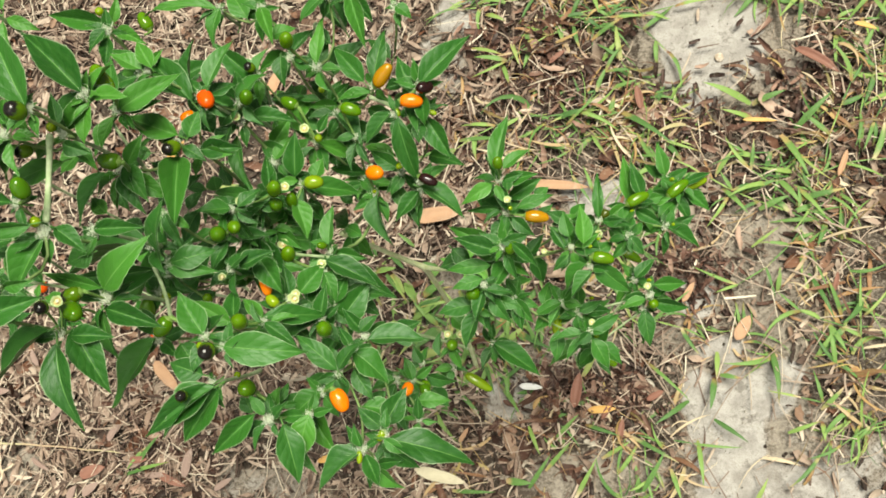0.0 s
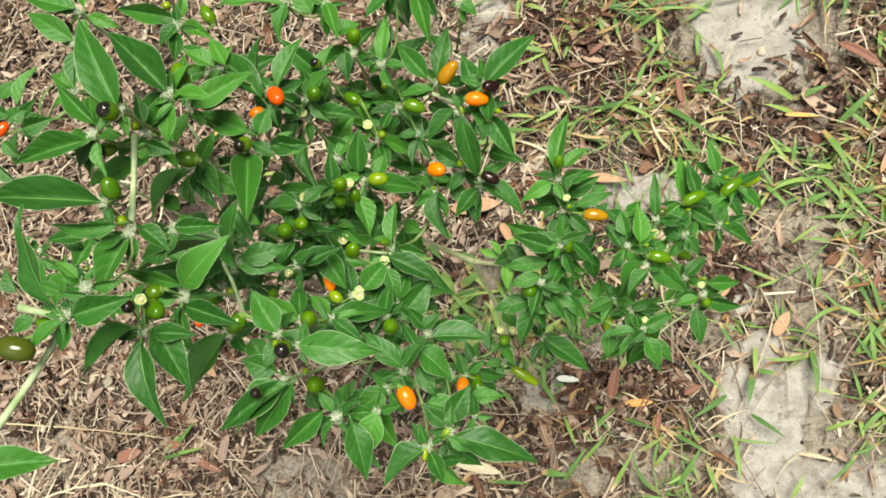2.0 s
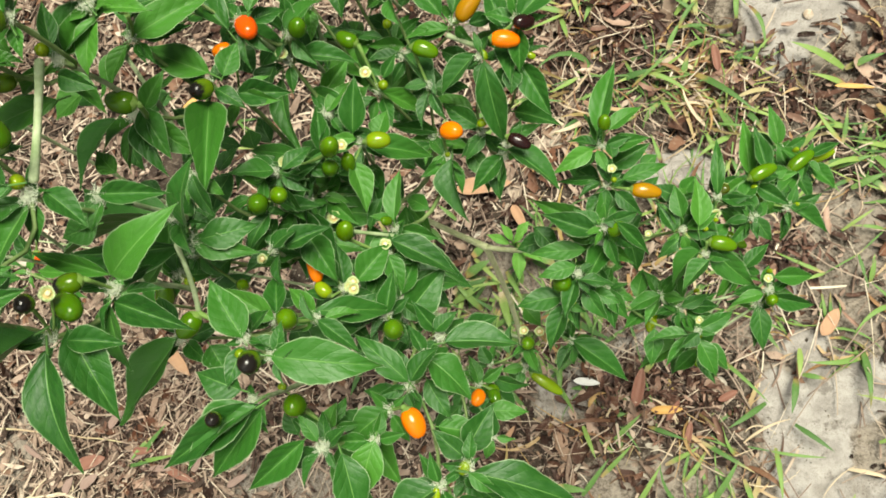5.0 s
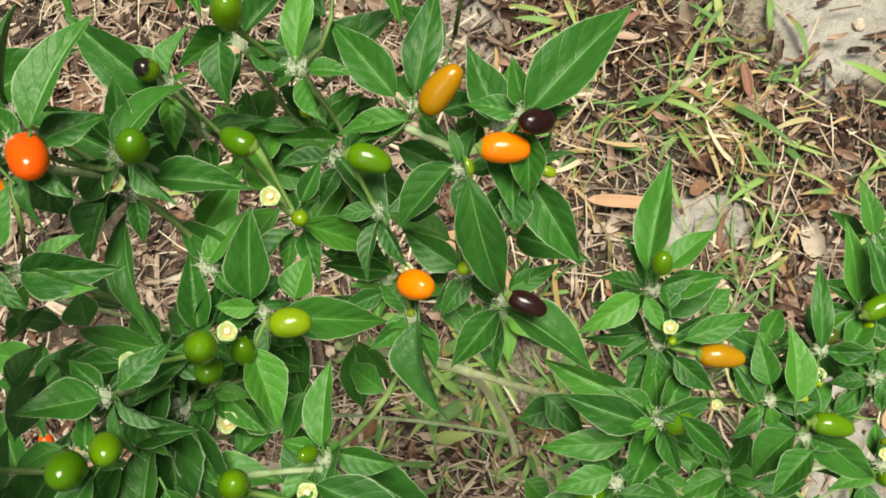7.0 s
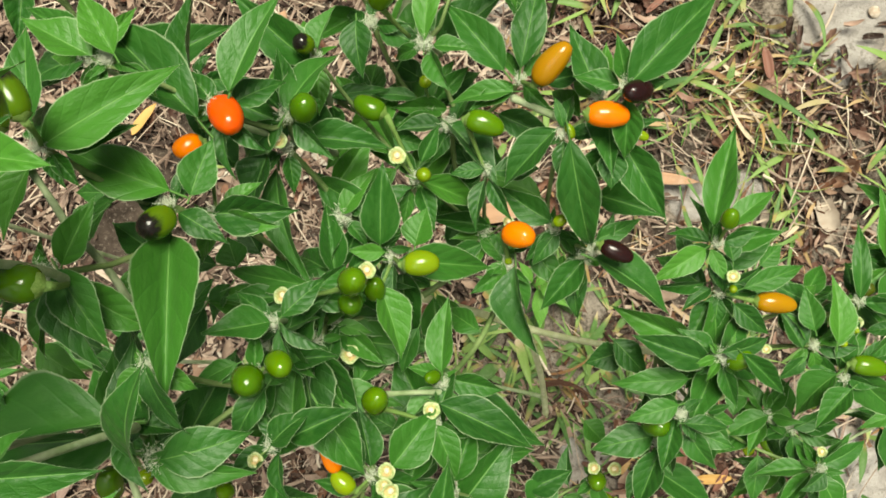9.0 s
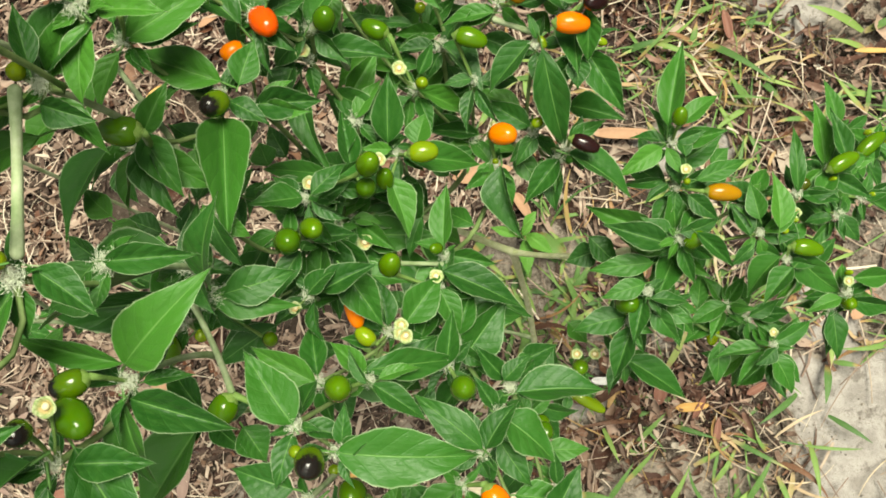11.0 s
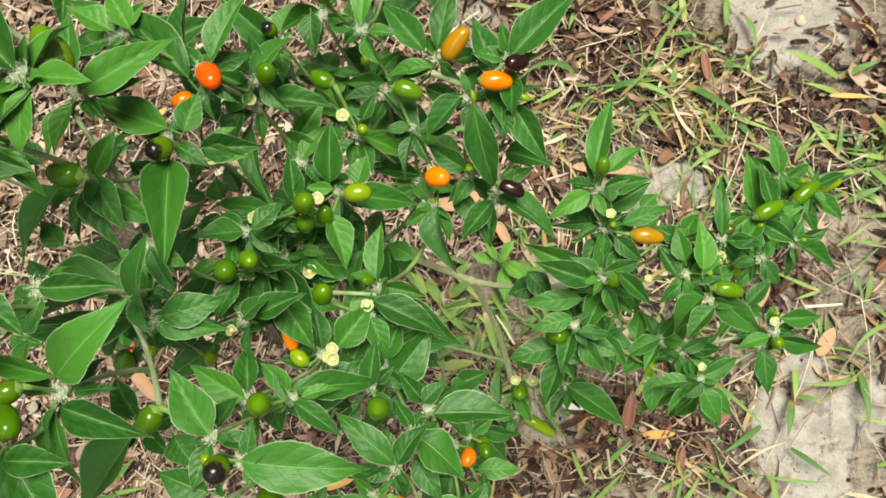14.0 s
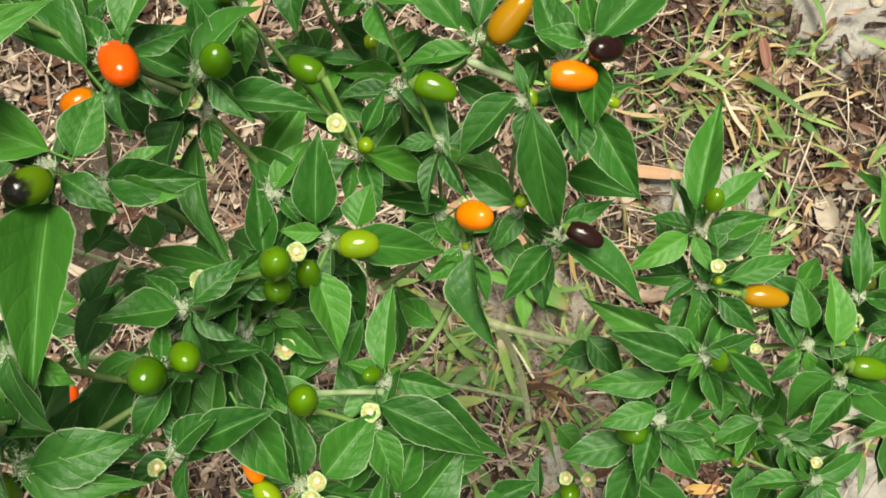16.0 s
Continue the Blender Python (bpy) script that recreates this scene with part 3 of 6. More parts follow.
def build_culms(count):
    """Grass stems that sprawl over the ground, with a blade to either side at each joint."""
    while count > 0:
        x, y = rng.uniform(-0.2, X1), rng.uniform(Y0, Y1)
        if rng.random() > 0.6 * grass_at(x, y):
            continue
        count -= 1
        if sand_at(x, y) > 0.4:
            continue
        a, z, bend, hand = rng.uniform(0, math.tau), height_at(x, y) + 0.008, rng.gauss(0, 0.12), 1
        for k in range(rng.randint(2, 5)):
            step = rng.uniform(0.016, 0.032)
            grass_blade(x, y, z, a, step * 1.15, 0.0016, 0.10, 0.0)
            x, y, z = x + step * math.cos(a), y + step * math.sin(a), z + rng.uniform(-0.001, 0.004)
            if sand_at(x, y) > 0.55:
                break
            grass_blade(x, y, z, a + hand * rng.uniform(0.3, 1.1), rng.uniform(0.018, 0.046), rng.uniform(0.0028, 0.0060), rng.uniform(0.15, 0.6), rng.uniform(0.2, 0.7), rng.gauss(0, 0.25))
            hand, a = -hand, a + bend + rng.gauss(0, 0.15)
        grass_blade(x, y, z, a, rng.uniform(0.02, 0.045), rng.uniform(0.002, 0.004), 0.4, 0.4, rng.gauss(0, 0.2))


def blades(rows):
    """Broad blades, each from foot to tip, with its width; all in mm."""
    for x0, y0, x1, y1, w in rows:
        dx, dy = (x1 - x0) / 1000, (y1 - y0) / 1000
        grass_blade(x0 / 1000, y0 / 1000, 0.008, math.atan2(dy, dx), math.hypot(dx, dy) * 1.03, w / 1000 * 0.95, 0.75, 0.45, 0.0)


def build_dry_blades(count):
    """Withered blades and thin reddish stems tangled among the living grass."""
    while count > 0:
        x, y = sward.uniform(-0.14, X1), sward.uniform(Y0, Y1)
        if sward.random() > (0.12 + 0.5 * grass_at(x, y)) * (1 - 0.97 * min(1.0, max(0.0, sand_at(x, y) - 0.2) * 2.2)):
            continue
        count -= 1
        side = sward.uniform(0, math.tau)
        for k in range(sward.randint(2, 5)):
            fine = sward.random() < 0.5
            grass_blade(x + sward.gauss(0, 0.006), y + sward.gauss(0, 0.006), height_at(x, y) + sward.uniform(0.001, 0.008), side + sward.gauss(0, 0.9), sward.uniform(0.014, 0.05),
                        sward.uniform(0.0006, 0.0014) if fine else sward.uniform(0.002, 0.0048), sward.uniform(0.1, 0.9), sward.uniform(0.2, 0.9), sward.gauss(0, 0.7), sward.uniform(0.65, 1.1))


build_grass(225)
build_dry_blades(440)
for _ in range(46):
    x, y = rng.gauss(-0.12, 0.045), rng.gauss(0.10, 0.04)
    for k in range(3):
        grass_blade(x, y, height_at(x, y), rng.uniform(0, math.tau), rng.uniform(0.018, 0.042), rng.uniform(0.003, 0.0062), rng.uniform(0.4, 1.0), rng.uniform(0.3, 0.8), rng.gauss(0, 0.15))
build_culms(105)
blades(((151, 322, 106, 340, 7.5), (152, 322, 181, 332, 7.0), (190, 296, 221, 327, 7.0), (177, 291, 197, 246, 7.0), (132, 274, 155, 266, 6.4), (154, 306, 122, 314, 5.3), (117, 253, 132, 275, 4.8), (25, 319, 75, 278, 6.4), (-37, 311, -5, 318, 6.4), (60, 322, 70, 341, 5.3), (76, 313, 96, 323, 4.3)))
blades(((140, 234, 171, 244, 5.3), (173, 247, 190, 221, 6.4), (155, 218, 180, 229, 6.4), (188, 226, 229, 234, 6.4), (188, 240, 212, 205, 4.8), (214, 207, 203, 181, 5.9), (184, 188, 201, 194, 4.8), (147, 182, 170, 199, 3.2), (122, 239, 143, 212, 5.3), (196, 157, 213, 114, 4.8), (209, 113, 223, 85, 5.3), (223, 116, 207, 155, 4.3), (195, 136, 191, 155, 3.2), (168, 140, 170, 162, 4.8)))
blades(((198, 79, 213, 104, 4.8), (110, 61, 105, 32, 6.4), (113, 84, 111, 60, 5.3), (115, 63, 133, 60, 4.8), (109, 23, 136, 4, 4.8), (94, 4, 97, -35, 4.8), (47, 76, 86, 39, 3.7), (87, 39, 56, 17, 5.3), (201, 34, 220, 55, 4.8), (201, 24, 202, 7, 4.8), (172, 13, 198, 24, 4.3), (142, -48, 152, -27, 4.3), (35, 6, 76, -16, 4.3), (45, -43, 64, -7, 5.3), (70, -22, 78, -48, 4.8)))
blades(((-147, 105, -169, 125, 6.4), (-173, 118, -147, 131, 6.4), (-155, 149, -130, 126, 4.8), (-195, 154, -175, 125, 4.8), (-127, 139, -111, 113, 5.3), (-136, 89, -113, 105, 4.8), (-173, 183, -189, 195, 4.3), (-100, 156, -67, 160, 4.3), (-122, 390, -86, 376, 4.3), (-108, 427, -87, 416, 5.3), (-81, 396, -72, 367, 4.8), (0, 394, 30, 412, 4.8), (11, 372, 27, 391, 5.3), (17, 340, 43, 347, 4.8)))
blades(((-89, 371, -80, 343, 4.8), (17, 310, 22, 333, 6.4), (-132, 291, -84, 287, 4.8), (-57, -44, -37, -13, 4.8), (-42, -28, -19, -1, 4.3), (-15, -52, 4, -15, 4.8), (-130, -49, -87, -48, 4.3), (-58, 12, -47, -13, 4.3), (-78, -38, -54, -39, 7.5), (-32, 3, -12, 24, 4.3), (9, -15, 34, 1, 4.3), (-6, 15, 24, 6, 4.3), (-443, -40, -417, -8, 5.3), (-445, -43, -404, -33, 4.3)))
blades(((-296, 118, -282, 128, 6.0), (-284, 124, -284, 108, 6.0), (-270, 124, -266, 112, 5.0), (-300, 100, -304, 118, 5.0), (-435, -20, -449, -42, 4.0), (-455, -47, -430, -41, 4.0)))
blades(((-200, 155, -184, 135, 5.0), (-178, 146, -165, 119, 5.0), (-171, 110, -142, 127, 7.0), (-136, 82, -130, 106, 5.0), (-162, 133, -145, 144, 5.0), (-124, 91, -112, 73, 5.0), (-147, 161, -163, 166, 5.0), (-188, 100, -164, 83, 4.0), (-125, 107, -138, 120, 4.0), (-102, 103, -89, 117, 5.0), (-211, 173, -215, 191, 4.0)))
blades(((-194, 155, -179, 135, 9.2), (-180, 147, -165, 123, 10.1), (-169, 113, -143, 131, 12.0), (-162, 133, -141, 147, 9.0), (-157, 151, -144, 161, 8.3), (-138, 83, -133, 106, 6.3), (-144, 103, -166, 82, 10.8), (-131, 121, -119, 85, 7.9), (-122, 128, -109, 148, 9.0), (-115, 127, -116, 147, 9.0), (-110, 163, -82, 142, 15.3), (-210, 157, -189, 160, 6.4), (-165, 75, -137, 80, 9.9), (-195, 174, -181, 159, 6.4)))
grass = mesh_object("grass", GV, GF, GRASS)
grass.data.attributes.new("dry", "FLOAT", "POINT").data.foreach_set("value", GD)
tagged(grass, "sparse green and yellowing grass blades growing through the litter", "grass", "", "stuff")


# ---- fallen leaves ----
def dry_leaf(x, y, z, turn, ln, wd, mat, label, curl=0.25, roll=0.0):
    verts, faces, n, c = [], [], 12, 6
    r = random.Random(int(abs(x * 7 + y * 13)))
    for i in range(n + 1):
        v = i / n
        w = (v ** 0.6) * ((1 - v) ** 0.8) * 1.72 * (1 + 0.06 * math.sin(9 * v + r.random()))
        for j in range(c + 1):
            u = 2 * j / c - 1
            verts.append(((v - 0.5) * ln, u * w * wd * 0.5, curl * wd * u * u * w * 0.6 + 0.12 * ln * math.sin(3 * v) * curl - 0.02 * abs(u) * wd))
    for i in range(n):
        for j in range(c):
            a = i * (c + 1) + j
            faces.append((a, a + 1, a + c + 2, a + c + 1))
    ob = mesh_object("fallen_leaf", [tuple(q / 1000 for q in p) for p in verts], faces, mat)
    ob.matrix_basis = pose(x / 1000, y / 1000, z / 1000 + height_at(x / 1000, y / 1000), roll, 0, turn)
    s = ob.modifiers.new("thickness", "SOLIDIFY")
    s.thickness = 0.0005
    return tagged(ob, label, "fallen leaf", "fallen leaves")


dry_leaf(-150, 213, 16, 8, 50, 25, DEAD, "curled tan dead leaf lying on the mulch", 0.3)
dry_leaf(-33, 242, 13, -4, 62, 15, DEAD, "long tan dead leaf among grass stems", 0.3)
dry_leaf(-139, -36, 13, -12, 50, 18, PALE_DEAD, "bleached cream dead leaf lying on the mulch", 0.35)
dry_leaf(136, 106, 13, 60, 26, 18, DEAD, "small pinkish brown dead leaf on bare soil", 0.18)
dry_leaf(211, 362, 13, -34, 48, 15, RUST, "rolled reddish brown dead leaf among grass", 0.7)
dry_leaf(-56, 48, 12, -3, 22, 10, WHITE_DEAD, "bleached white scrap of leaf on the soil", 0.3)
dry_leaf(-433, 283, 12, 55, 32, 13, GOLD_DEAD, "golden dead leaf lying on the mulch", 0.3)
dry_leaf(-14, 46, 13, 80, 34, 16, RUST, "crumpled reddish brown dead leaf on the mulch", 0.6)
dry_leaf(45, 330, 13, 100, 26, 12, RUST, "crumpled rust brown dead leaf among grass", 0.6)
dry_leaf(-329, 360, 13, 70, 30, 20, DEAD, "broad pinkish brown dead leaf on the mulch", 0.3)
dry_leaf(-118, 186, 13, -60, 26, 14, DEAD, "curled greyish tan dead leaf under the plant", 0.5)
dry_leaf(9, 29, 12, 5, 26, 11, GOLD_DEAD, "golden brown dead leaf curled on the soil", 0.5)
dry_leaf(88, 138, 12, 60, 22, 10, DEAD, "pale pink dead leaf lying on bare soil", 0.30)
dry_leaf(-419, 50, 12, -45, 42, 20, DEAD, "broad tan dead leaf under the plant", 0.35)
dry_leaf(-488, -45, 12, 20, 28, 19, RUST, "broad rusty brown dead leaf on the mulch", 0.35)
dry_leaf(-404, -50, 12, -20, 33, 12, RUST, "dark reddish brown dead leaf on the mulch", 0.60)
dry_leaf(-439, -32, 12, 5, 20, 11, RUST, "curled reddish brown dead leaf on the mulch", 0.60)
dry_leaf(-246, -23, 12, 20, 27, 10, GOLD_DEAD, "tan and gold dead leaf on the mulch", 0.40)
dry_leaf(-383, 352, 12, 30, 24, 10, DEAD, "tan dead leaf on the bark mulch", 0.40)
dry_leaf(158, 304, 12, -3, 33, 7, GOLD_DEAD, "golden brown dead blade among the grass", 0.30)
dry_leaf(230, 261, 12, 70, 28, 9, DEAD, "curled brown dead leaf among the grass", 0.60)
dry_leaf(-34, 378, 12, 40, 22, 8, RUST, "rusty dead leaf scrap among the grass", 0.50)
dry_leaf(258, 397, 12, -20, 22, 8, GOLD_DEAD, "yellowed dead leaf among the grass", 0.40)
dry_leaf(26, 11, 12, 80, 22, 9, RUST, "crumpled dark red dead leaf on the soil", 0.60)
dry_leaf(57, 43, 12, 30, 18, 10, RUST, "curled dark brown dead leaf on the soil", 0.70)
dry_leaf(14, 29, 12, 60, 21, 8, RUST, "rolled dark brown dead leaf on the soil", 0.80)
dry_leaf(217, 148, 12, 75, 21, 7, RUST, "rolled rusty dead leaf beside the grass", 0.70)
dry_leaf(-118, 2, 12, 60, 16, 7, DEAD, "grey-brown dead leaf on the soil", 0.40)


for x, y, turn, ln, wd, curl in ((-507, -67, 70, 17, 12, 0.5), (-489, -62, 40, 20, 14, 0.3), (-420, -46, 5, 26, 9, 0.5), (-388, -33, 80, 30, 15, 0.4), (-470, -7, 60, 20, 12, 0.4), (-443, -36, 20, 18, 12, 0.3), (-545, -40, -30, 24, 8, 0.8), (-533, 12, 50, 24, 11, 0.4), (-600, 30, 10, 22, 12, 0.4), (-566, 66, 120, 20, 10, 0.5), (-352, -52, 35, 22, 10, 0.4)):
    ob = dry_leaf(x, y, 11, turn, ln, wd, BARK, "curled purplish brown scrap of bark on the mulch", curl)
    ob.name = "bark_scrap"
    tagged(ob, "curled purplish brown scrap of bark on the mulch", "bark", "bark scraps")


# ---- twigs, roots and a stone ----
def twig(name, runs, mat, label, category):
    """Forked dry wood lying on the litter; each run gives its radius and then its bends, in mm."""
    r, verts, faces = random.Random(len(runs) + int(runs[0][1][0])), [], []
    for radius, *bends in runs:
        pts = []
        for a, b in zip(bends, bends[1:]):
            for k in range(5):
                t = k / 5
                pts.append((a[0] + (b[0] - a[0]) * t + r.gauss(0, 0.5), a[1] + (b[1] - a[1]) * t + r.gauss(0, 0.5)))
        pts.append(bends[-1])
        line = [Vector((x / 1000, y / 1000, height_at(x / 1000, y / 1000) + 0.010 + r.uniform(0, 0.0008))) for x, y in pts]
        v, f = tube(line, [radius / 1000 * (1 - 0.45 * k / len(line)) * r.uniform(0.88, 1.12) for k in range(len(line))], 7)
        i0 = len(verts)
        verts += v
        faces += [tuple(i0 + q for q in p) for p in f]
    return tagged(mesh_object(name, verts, faces, mat), label, category)


twig("twig", ((1.7, (-600, -112), (-592, -80), (-584, -48), (-574, -41)), (1.0, (-585, -50), (-592, -32), (-590, -15))), ROOT, "bleached forked twig lying on the mulch", "twig")
twig("root", ((1.5, (-590, -99), (-560, -86), (-539, -79), (-511, -75), (-482, -82), (-462, -88)), (1.1, (-543, -80), (-538, -72), (-530, -62)), (1.0, (-511, -75), (-502, -71), (-504, -62)), (0.9, (-462, -88), (-430, -80), (-400, -77))), ROOT, "pale forked root winding over the mulch", "root")
twig("stalk", ((1.1, (-668, -20), (-618, -21), (-528, -22), (-455, -27)),), DRY_STALK, "thin pinkish green stalk lying across the mulch", "stalk")


def pebble(x, y, size):
    bm = bmesh.new()
    bmesh.ops.create_icosphere(bm, subdivisions=3, radius=size / 2000)
    for v in bm.verts:
        v.co *= 1 + 0.22 * noise.noise(v.co * 260)
        v.co.z *= 0.6
    me = bpy.data.meshes.new("pebble")
    bm.to_mesh(me)
    bm.free()
    me.materials.append(PEBBLE)
    me.shade_smooth()
    ob = new("pebble", me)
    ob.matrix_basis = Matrix.Translation((x / 1000, y / 1000, height_at(x / 1000, y / 1000) + size / 6000))
    return tagged(ob, "small rough tan pebble on the pale sand", "pebble")


pebble(123, 371, 9)


# ---- the pepper plant ----
plant = tagged(new("pepper_plant"), "bushy downy green chilli plant bearing orange, green and black berries", "pepper plant")
plant.matrix_basis = Matrix.Translation((-0.127, 0.106, 0))
ORIGIN = Matrix.Translation((0.127, -0.106, 0))
pick = random.Random(5)


def outline(v, full):
    """Half-oval at the stalk, drawn out to a point at the tip; the widest place lies at full."""
    if v < full:
        return max(0.04, (1 - ((full - v) / full) ** 1.8) ** 0.78)
    s = (v - full) / (1 - full)
    return (1 - s ** 1.55) ** 1.3


def leaf_mesh(arch, fold, wave, lean, seed, full=0.33, mat=LEAF):
    """A pointed oval blade of length 1 and width 1 along y, with its short stalk."""
    r = random.Random(seed)
    verts, uvs, faces, n, c = [], [], [], 16, 8
    ph = r.uniform(0, 6)
    for i in range(n + 1):
        v = i / n
        w = outline(v, full)
        for j in range(c + 1):
            u = 2 * j / c - 1
            ruffle = wave * math.sin(11 * v + ph + (1.3 if u > 0 else 0)) * u * u
            z = arch * 4 * v * (1 - v) - arch * 0.5 * v + fold * abs(u) * w * 0.52 - 0.10 * u * u * w + ruffle
            jag = 1 + 0.018 * math.sin(47 * v + 3 * u) + 0.012 * r.uniform(-1, 1)
            verts.append((u * w * 0.5 * jag + lean * math.sin(math.pi * v), v, z * 0.5))
            uvs.append((u, v))
    for i in range(n):
        for j in range(c):
            a = i * (c + 1) + j
            faces.append((a, a + 1, a + c + 2, a + c + 1))
    # fine hairs along the margin
    hairs = []
    for k in range(300):
        i, j = r.randrange(n), r.choice((0, c))
        p = Vector(verts[i * (c + 1) + j]).lerp(Vector(verts[(i + 1) * (c + 1) + j]), r.random())
        q = Vector(((1 if j else -1) * r.uniform(0.006, 0.017), r.uniform(0.0, 0.012), r.uniform(-0.008, 0.012)))
        hairs.append((p + Vector((0, 0.0014, 0)), p - Vector((0, 0.0014, 0)), p + q))
    # stalk
    b = len(verts)
    for y, q in ((-0.13, 0.022), (0.02, 0.020)):
        for k in range(4):
            t = math.pi * (0.25 + 0.5 * k)
            verts.append((q * math.cos(t) * 1.6, y, q * math.sin(t) * 0.6 - 0.012 - (0.05 if y < 0 else 0)))
            uvs.append((0.0, 0.05))
    faces += [(b + k, b + (k + 1) % 4, b + 4 + (k + 1) % 4, b + 4 + k) for k in range(4)]
    blade = len(faces)
    for h in hairs:
        faces.append((len(verts), len(verts) + 1, len(verts) + 2))
        verts += h
        uvs += [(0, 0)] * 3
    me = bpy.data.meshes.new("leaf")
    me.from_pydata(verts, [], faces)
    me.materials.append(mat)
    me.materials.append(HAIR)
    for p in me.polygons[blade:]:
        p.material_index = 1
    lay = me.uv_layers.new(name="UVMap")
    for lp in me.loops:
        lay.data[lp.index].uv = uvs[lp.vertex_index]
    me.shade_smooth()
    return me


LEAVES = [leaf_mesh(0.16, 0.75, 0.03, 0.02, 1, 0.32), leaf_mesh(0.10, 0.95, 0.05, -0.02, 2, 0.36), leaf_mesh(0.24, 0.55, 0.04, 0.03, 3, 0.30), leaf_mesh(0.06, 0.8, 0.06, -0.03, 4, 0.34),
          leaf_mesh(0.14, 1.15, 0.03, 0.0, 5, 0.31), leaf_mesh(0.20, 0.4, 0.07, 0.015, 6, 0.38)]


def whorl_mesh(seed):
    """The small young leaves that crowd a node, as one cluster about a metre across, to be scaled."""
    r = random.Random(seed)
    verts, faces, uvs, mats = [], [], [], []
    turn = r.uniform(0, 6)
    for k in range(r.randint(4, 6)):
        src = LEAVES[r.randrange(len(LEAVES))]
        ln = r.uniform(0.35, 1.0)
        m = pose(0, 0, 0, 0, 0, math.degrees(turn)) @ pose(0, 0, -0.12, r.uniform(-35, 30), r.uniform(-25, 25), 0) @ Matrix.Diagonal((ln * r.uniform(0.34, 0.5), ln, ln, 1)) @ Matrix.Translation((0, 0.15, 0))
        turn += r.uniform(0.9, 2.0)
        i = len(verts)
        verts += [m @ v.co for v in src.vertices]
        faces += [tuple(i + q for q in p.vertices) for p in src.polygons]
        mats += [p.material_index for p in src.polygons]
        per = {}
        for lp in src.loops:
            per[lp.vertex_index] = tuple(src.uv_layers[0].data[lp.index].uv)
        uvs += [per.get(q, (0, 0)) for q in range(len(src.vertices))]
    me = bpy.data.meshes.new("young_leaves")
    me.from_pydata(verts, [], faces)
    me.materials.append(LEAF)
    me.materials.append(HAIR)
    me.polygons.foreach_set("material_index", mats)
    lay = me.uv_layers.new(name="UVMap")
    for lp in me.loops:
        lay.data[lp.index].uv = uvs[lp.vertex_index]
    me.shade_smooth()
    return me


WHORLS = [whorl_mesh(q) for q in (21, 22, 23, 24, 25)]


def fuzz_mesh():
    """A tuft of short white hairs, as on the young nodes."""
    verts, faces, r = [], [], random.Random(3)
    for k in range(560):
        d = Vector((r.gauss(0, 1), r.gauss(0, 1), r.gauss(0.35, 0.8))).normalized()
        a = d.cross(Vector((r.gauss(0, 1), r.gauss(0, 1), r.gauss(0, 1)))).normalized()
        o = Vector((r.gauss(0, 0.34), r.gauss(0, 0.34), r.gauss(0, 0.22)))
        i, ln, w = len(verts), r.uniform(0.2, 0.6), 0.022
        verts += [o + a * w, o - a * w, o + d * ln]
        faces.append((i, i + 1, i + 2))
    me = bpy.data.meshes.new("down_tuft")
    me.from_pydata(verts, [], faces)
    me.materials.append(FUZZ)
    return me


TUFT = fuzz_mesh()
TWIGS = []  # places along the inner twigs, with the way that each twig runs there


def stem(a, b, ra, rb, bow=0.10):
    """A twig between two forks, in mm, bowed a little and thickened at its ends."""
    a, b = Vector(a) / 1000, Vector(b) / 1000
    d = b - a
    side = Vector((pick.uniform(-1, 1), pick.uniform(-1, 1), pick.uniform(-4.5, -2.0))) * d.length * bow
    hidden = bow >= 0.1 and a.z > 0.3
    if hidden:
        side.z -= 0.005
    n = max(4, int(d.length / 0.008))
    pts, rad = [], []
    for k in range(n + 1):
        t = k / n
        pts.append(a + d * t + side * 4 * t * (1 - t))
        rad.append((ra * (1 - t) + rb * t) / 1000 * (1 + 0.25 * (abs(2 * t - 1) ** 6)) * pick.uniform(0.95, 1.05))
    way, pts_a, pts_b = d.normalized(), pts[0], pts[-1]
    for r, side_of in ((rad[0], -1), (rad[-1], 1)):
        # rounded ends
        for f, q in ((0.45, 0.86), (0.85, 0.45)):
            p = (pts_a if side_of < 0 else pts_b) + way * side_of * r * f
            pts.append(p) if side_of > 0 else pts.insert(0, p)
            rad.append(r * q) if side_of > 0 else rad.insert(0, r * q)
    verts, faces = tube(pts, rad, 10)
    # hidden twigs get the shade-darkened stem colour, fork stems the lightened one
    ob = mesh_object("branch", verts, faces, SHADED_TWIG if hidden else LIT_PALE_STEM if b.z < 0.32 and ra > 1.3 else STEM, plant)
    ob.matrix_basis = ORIGIN
    if hidden:
        TWIGS.extend((p, d.normalized()) for p in pts[3:-3:2])
    if not hidden or b.z > 0.46:
        return
    # older leaves on the twig, spread sideways below the crown
    for t in (0.5,):
        p = a + d * t + side * 4 * t * (1 - t)
        way = Vector((d.y, -d.x, 0)).normalized() * pick.choice((-1, 1)) + d.normalized() * pick.uniform(-0.2, 0.9) + Vector((0, 0, pick.uniform(-0.7, -0.2)))
        way = way.normalized() * pick.uniform(0.016, 0.025)
        w = way.length * pick.uniform(0.40, 0.52)
        shared("leaf", LEAVES[pick.randrange(len(LEAVES))], ORIGIN @ axes(way, (pick.gauss(0, 0.25), pick.gauss(0, 0.25), 1), p + way * 0.12, w, way.length, way.length * 0.9), plant)


def spread(y, up):
    """How much of a blade's width is seen from above when it leans."""
    x = y.cross(up).normalized()
    return max(0.7, math.sqrt(1 - x.z * x.z))


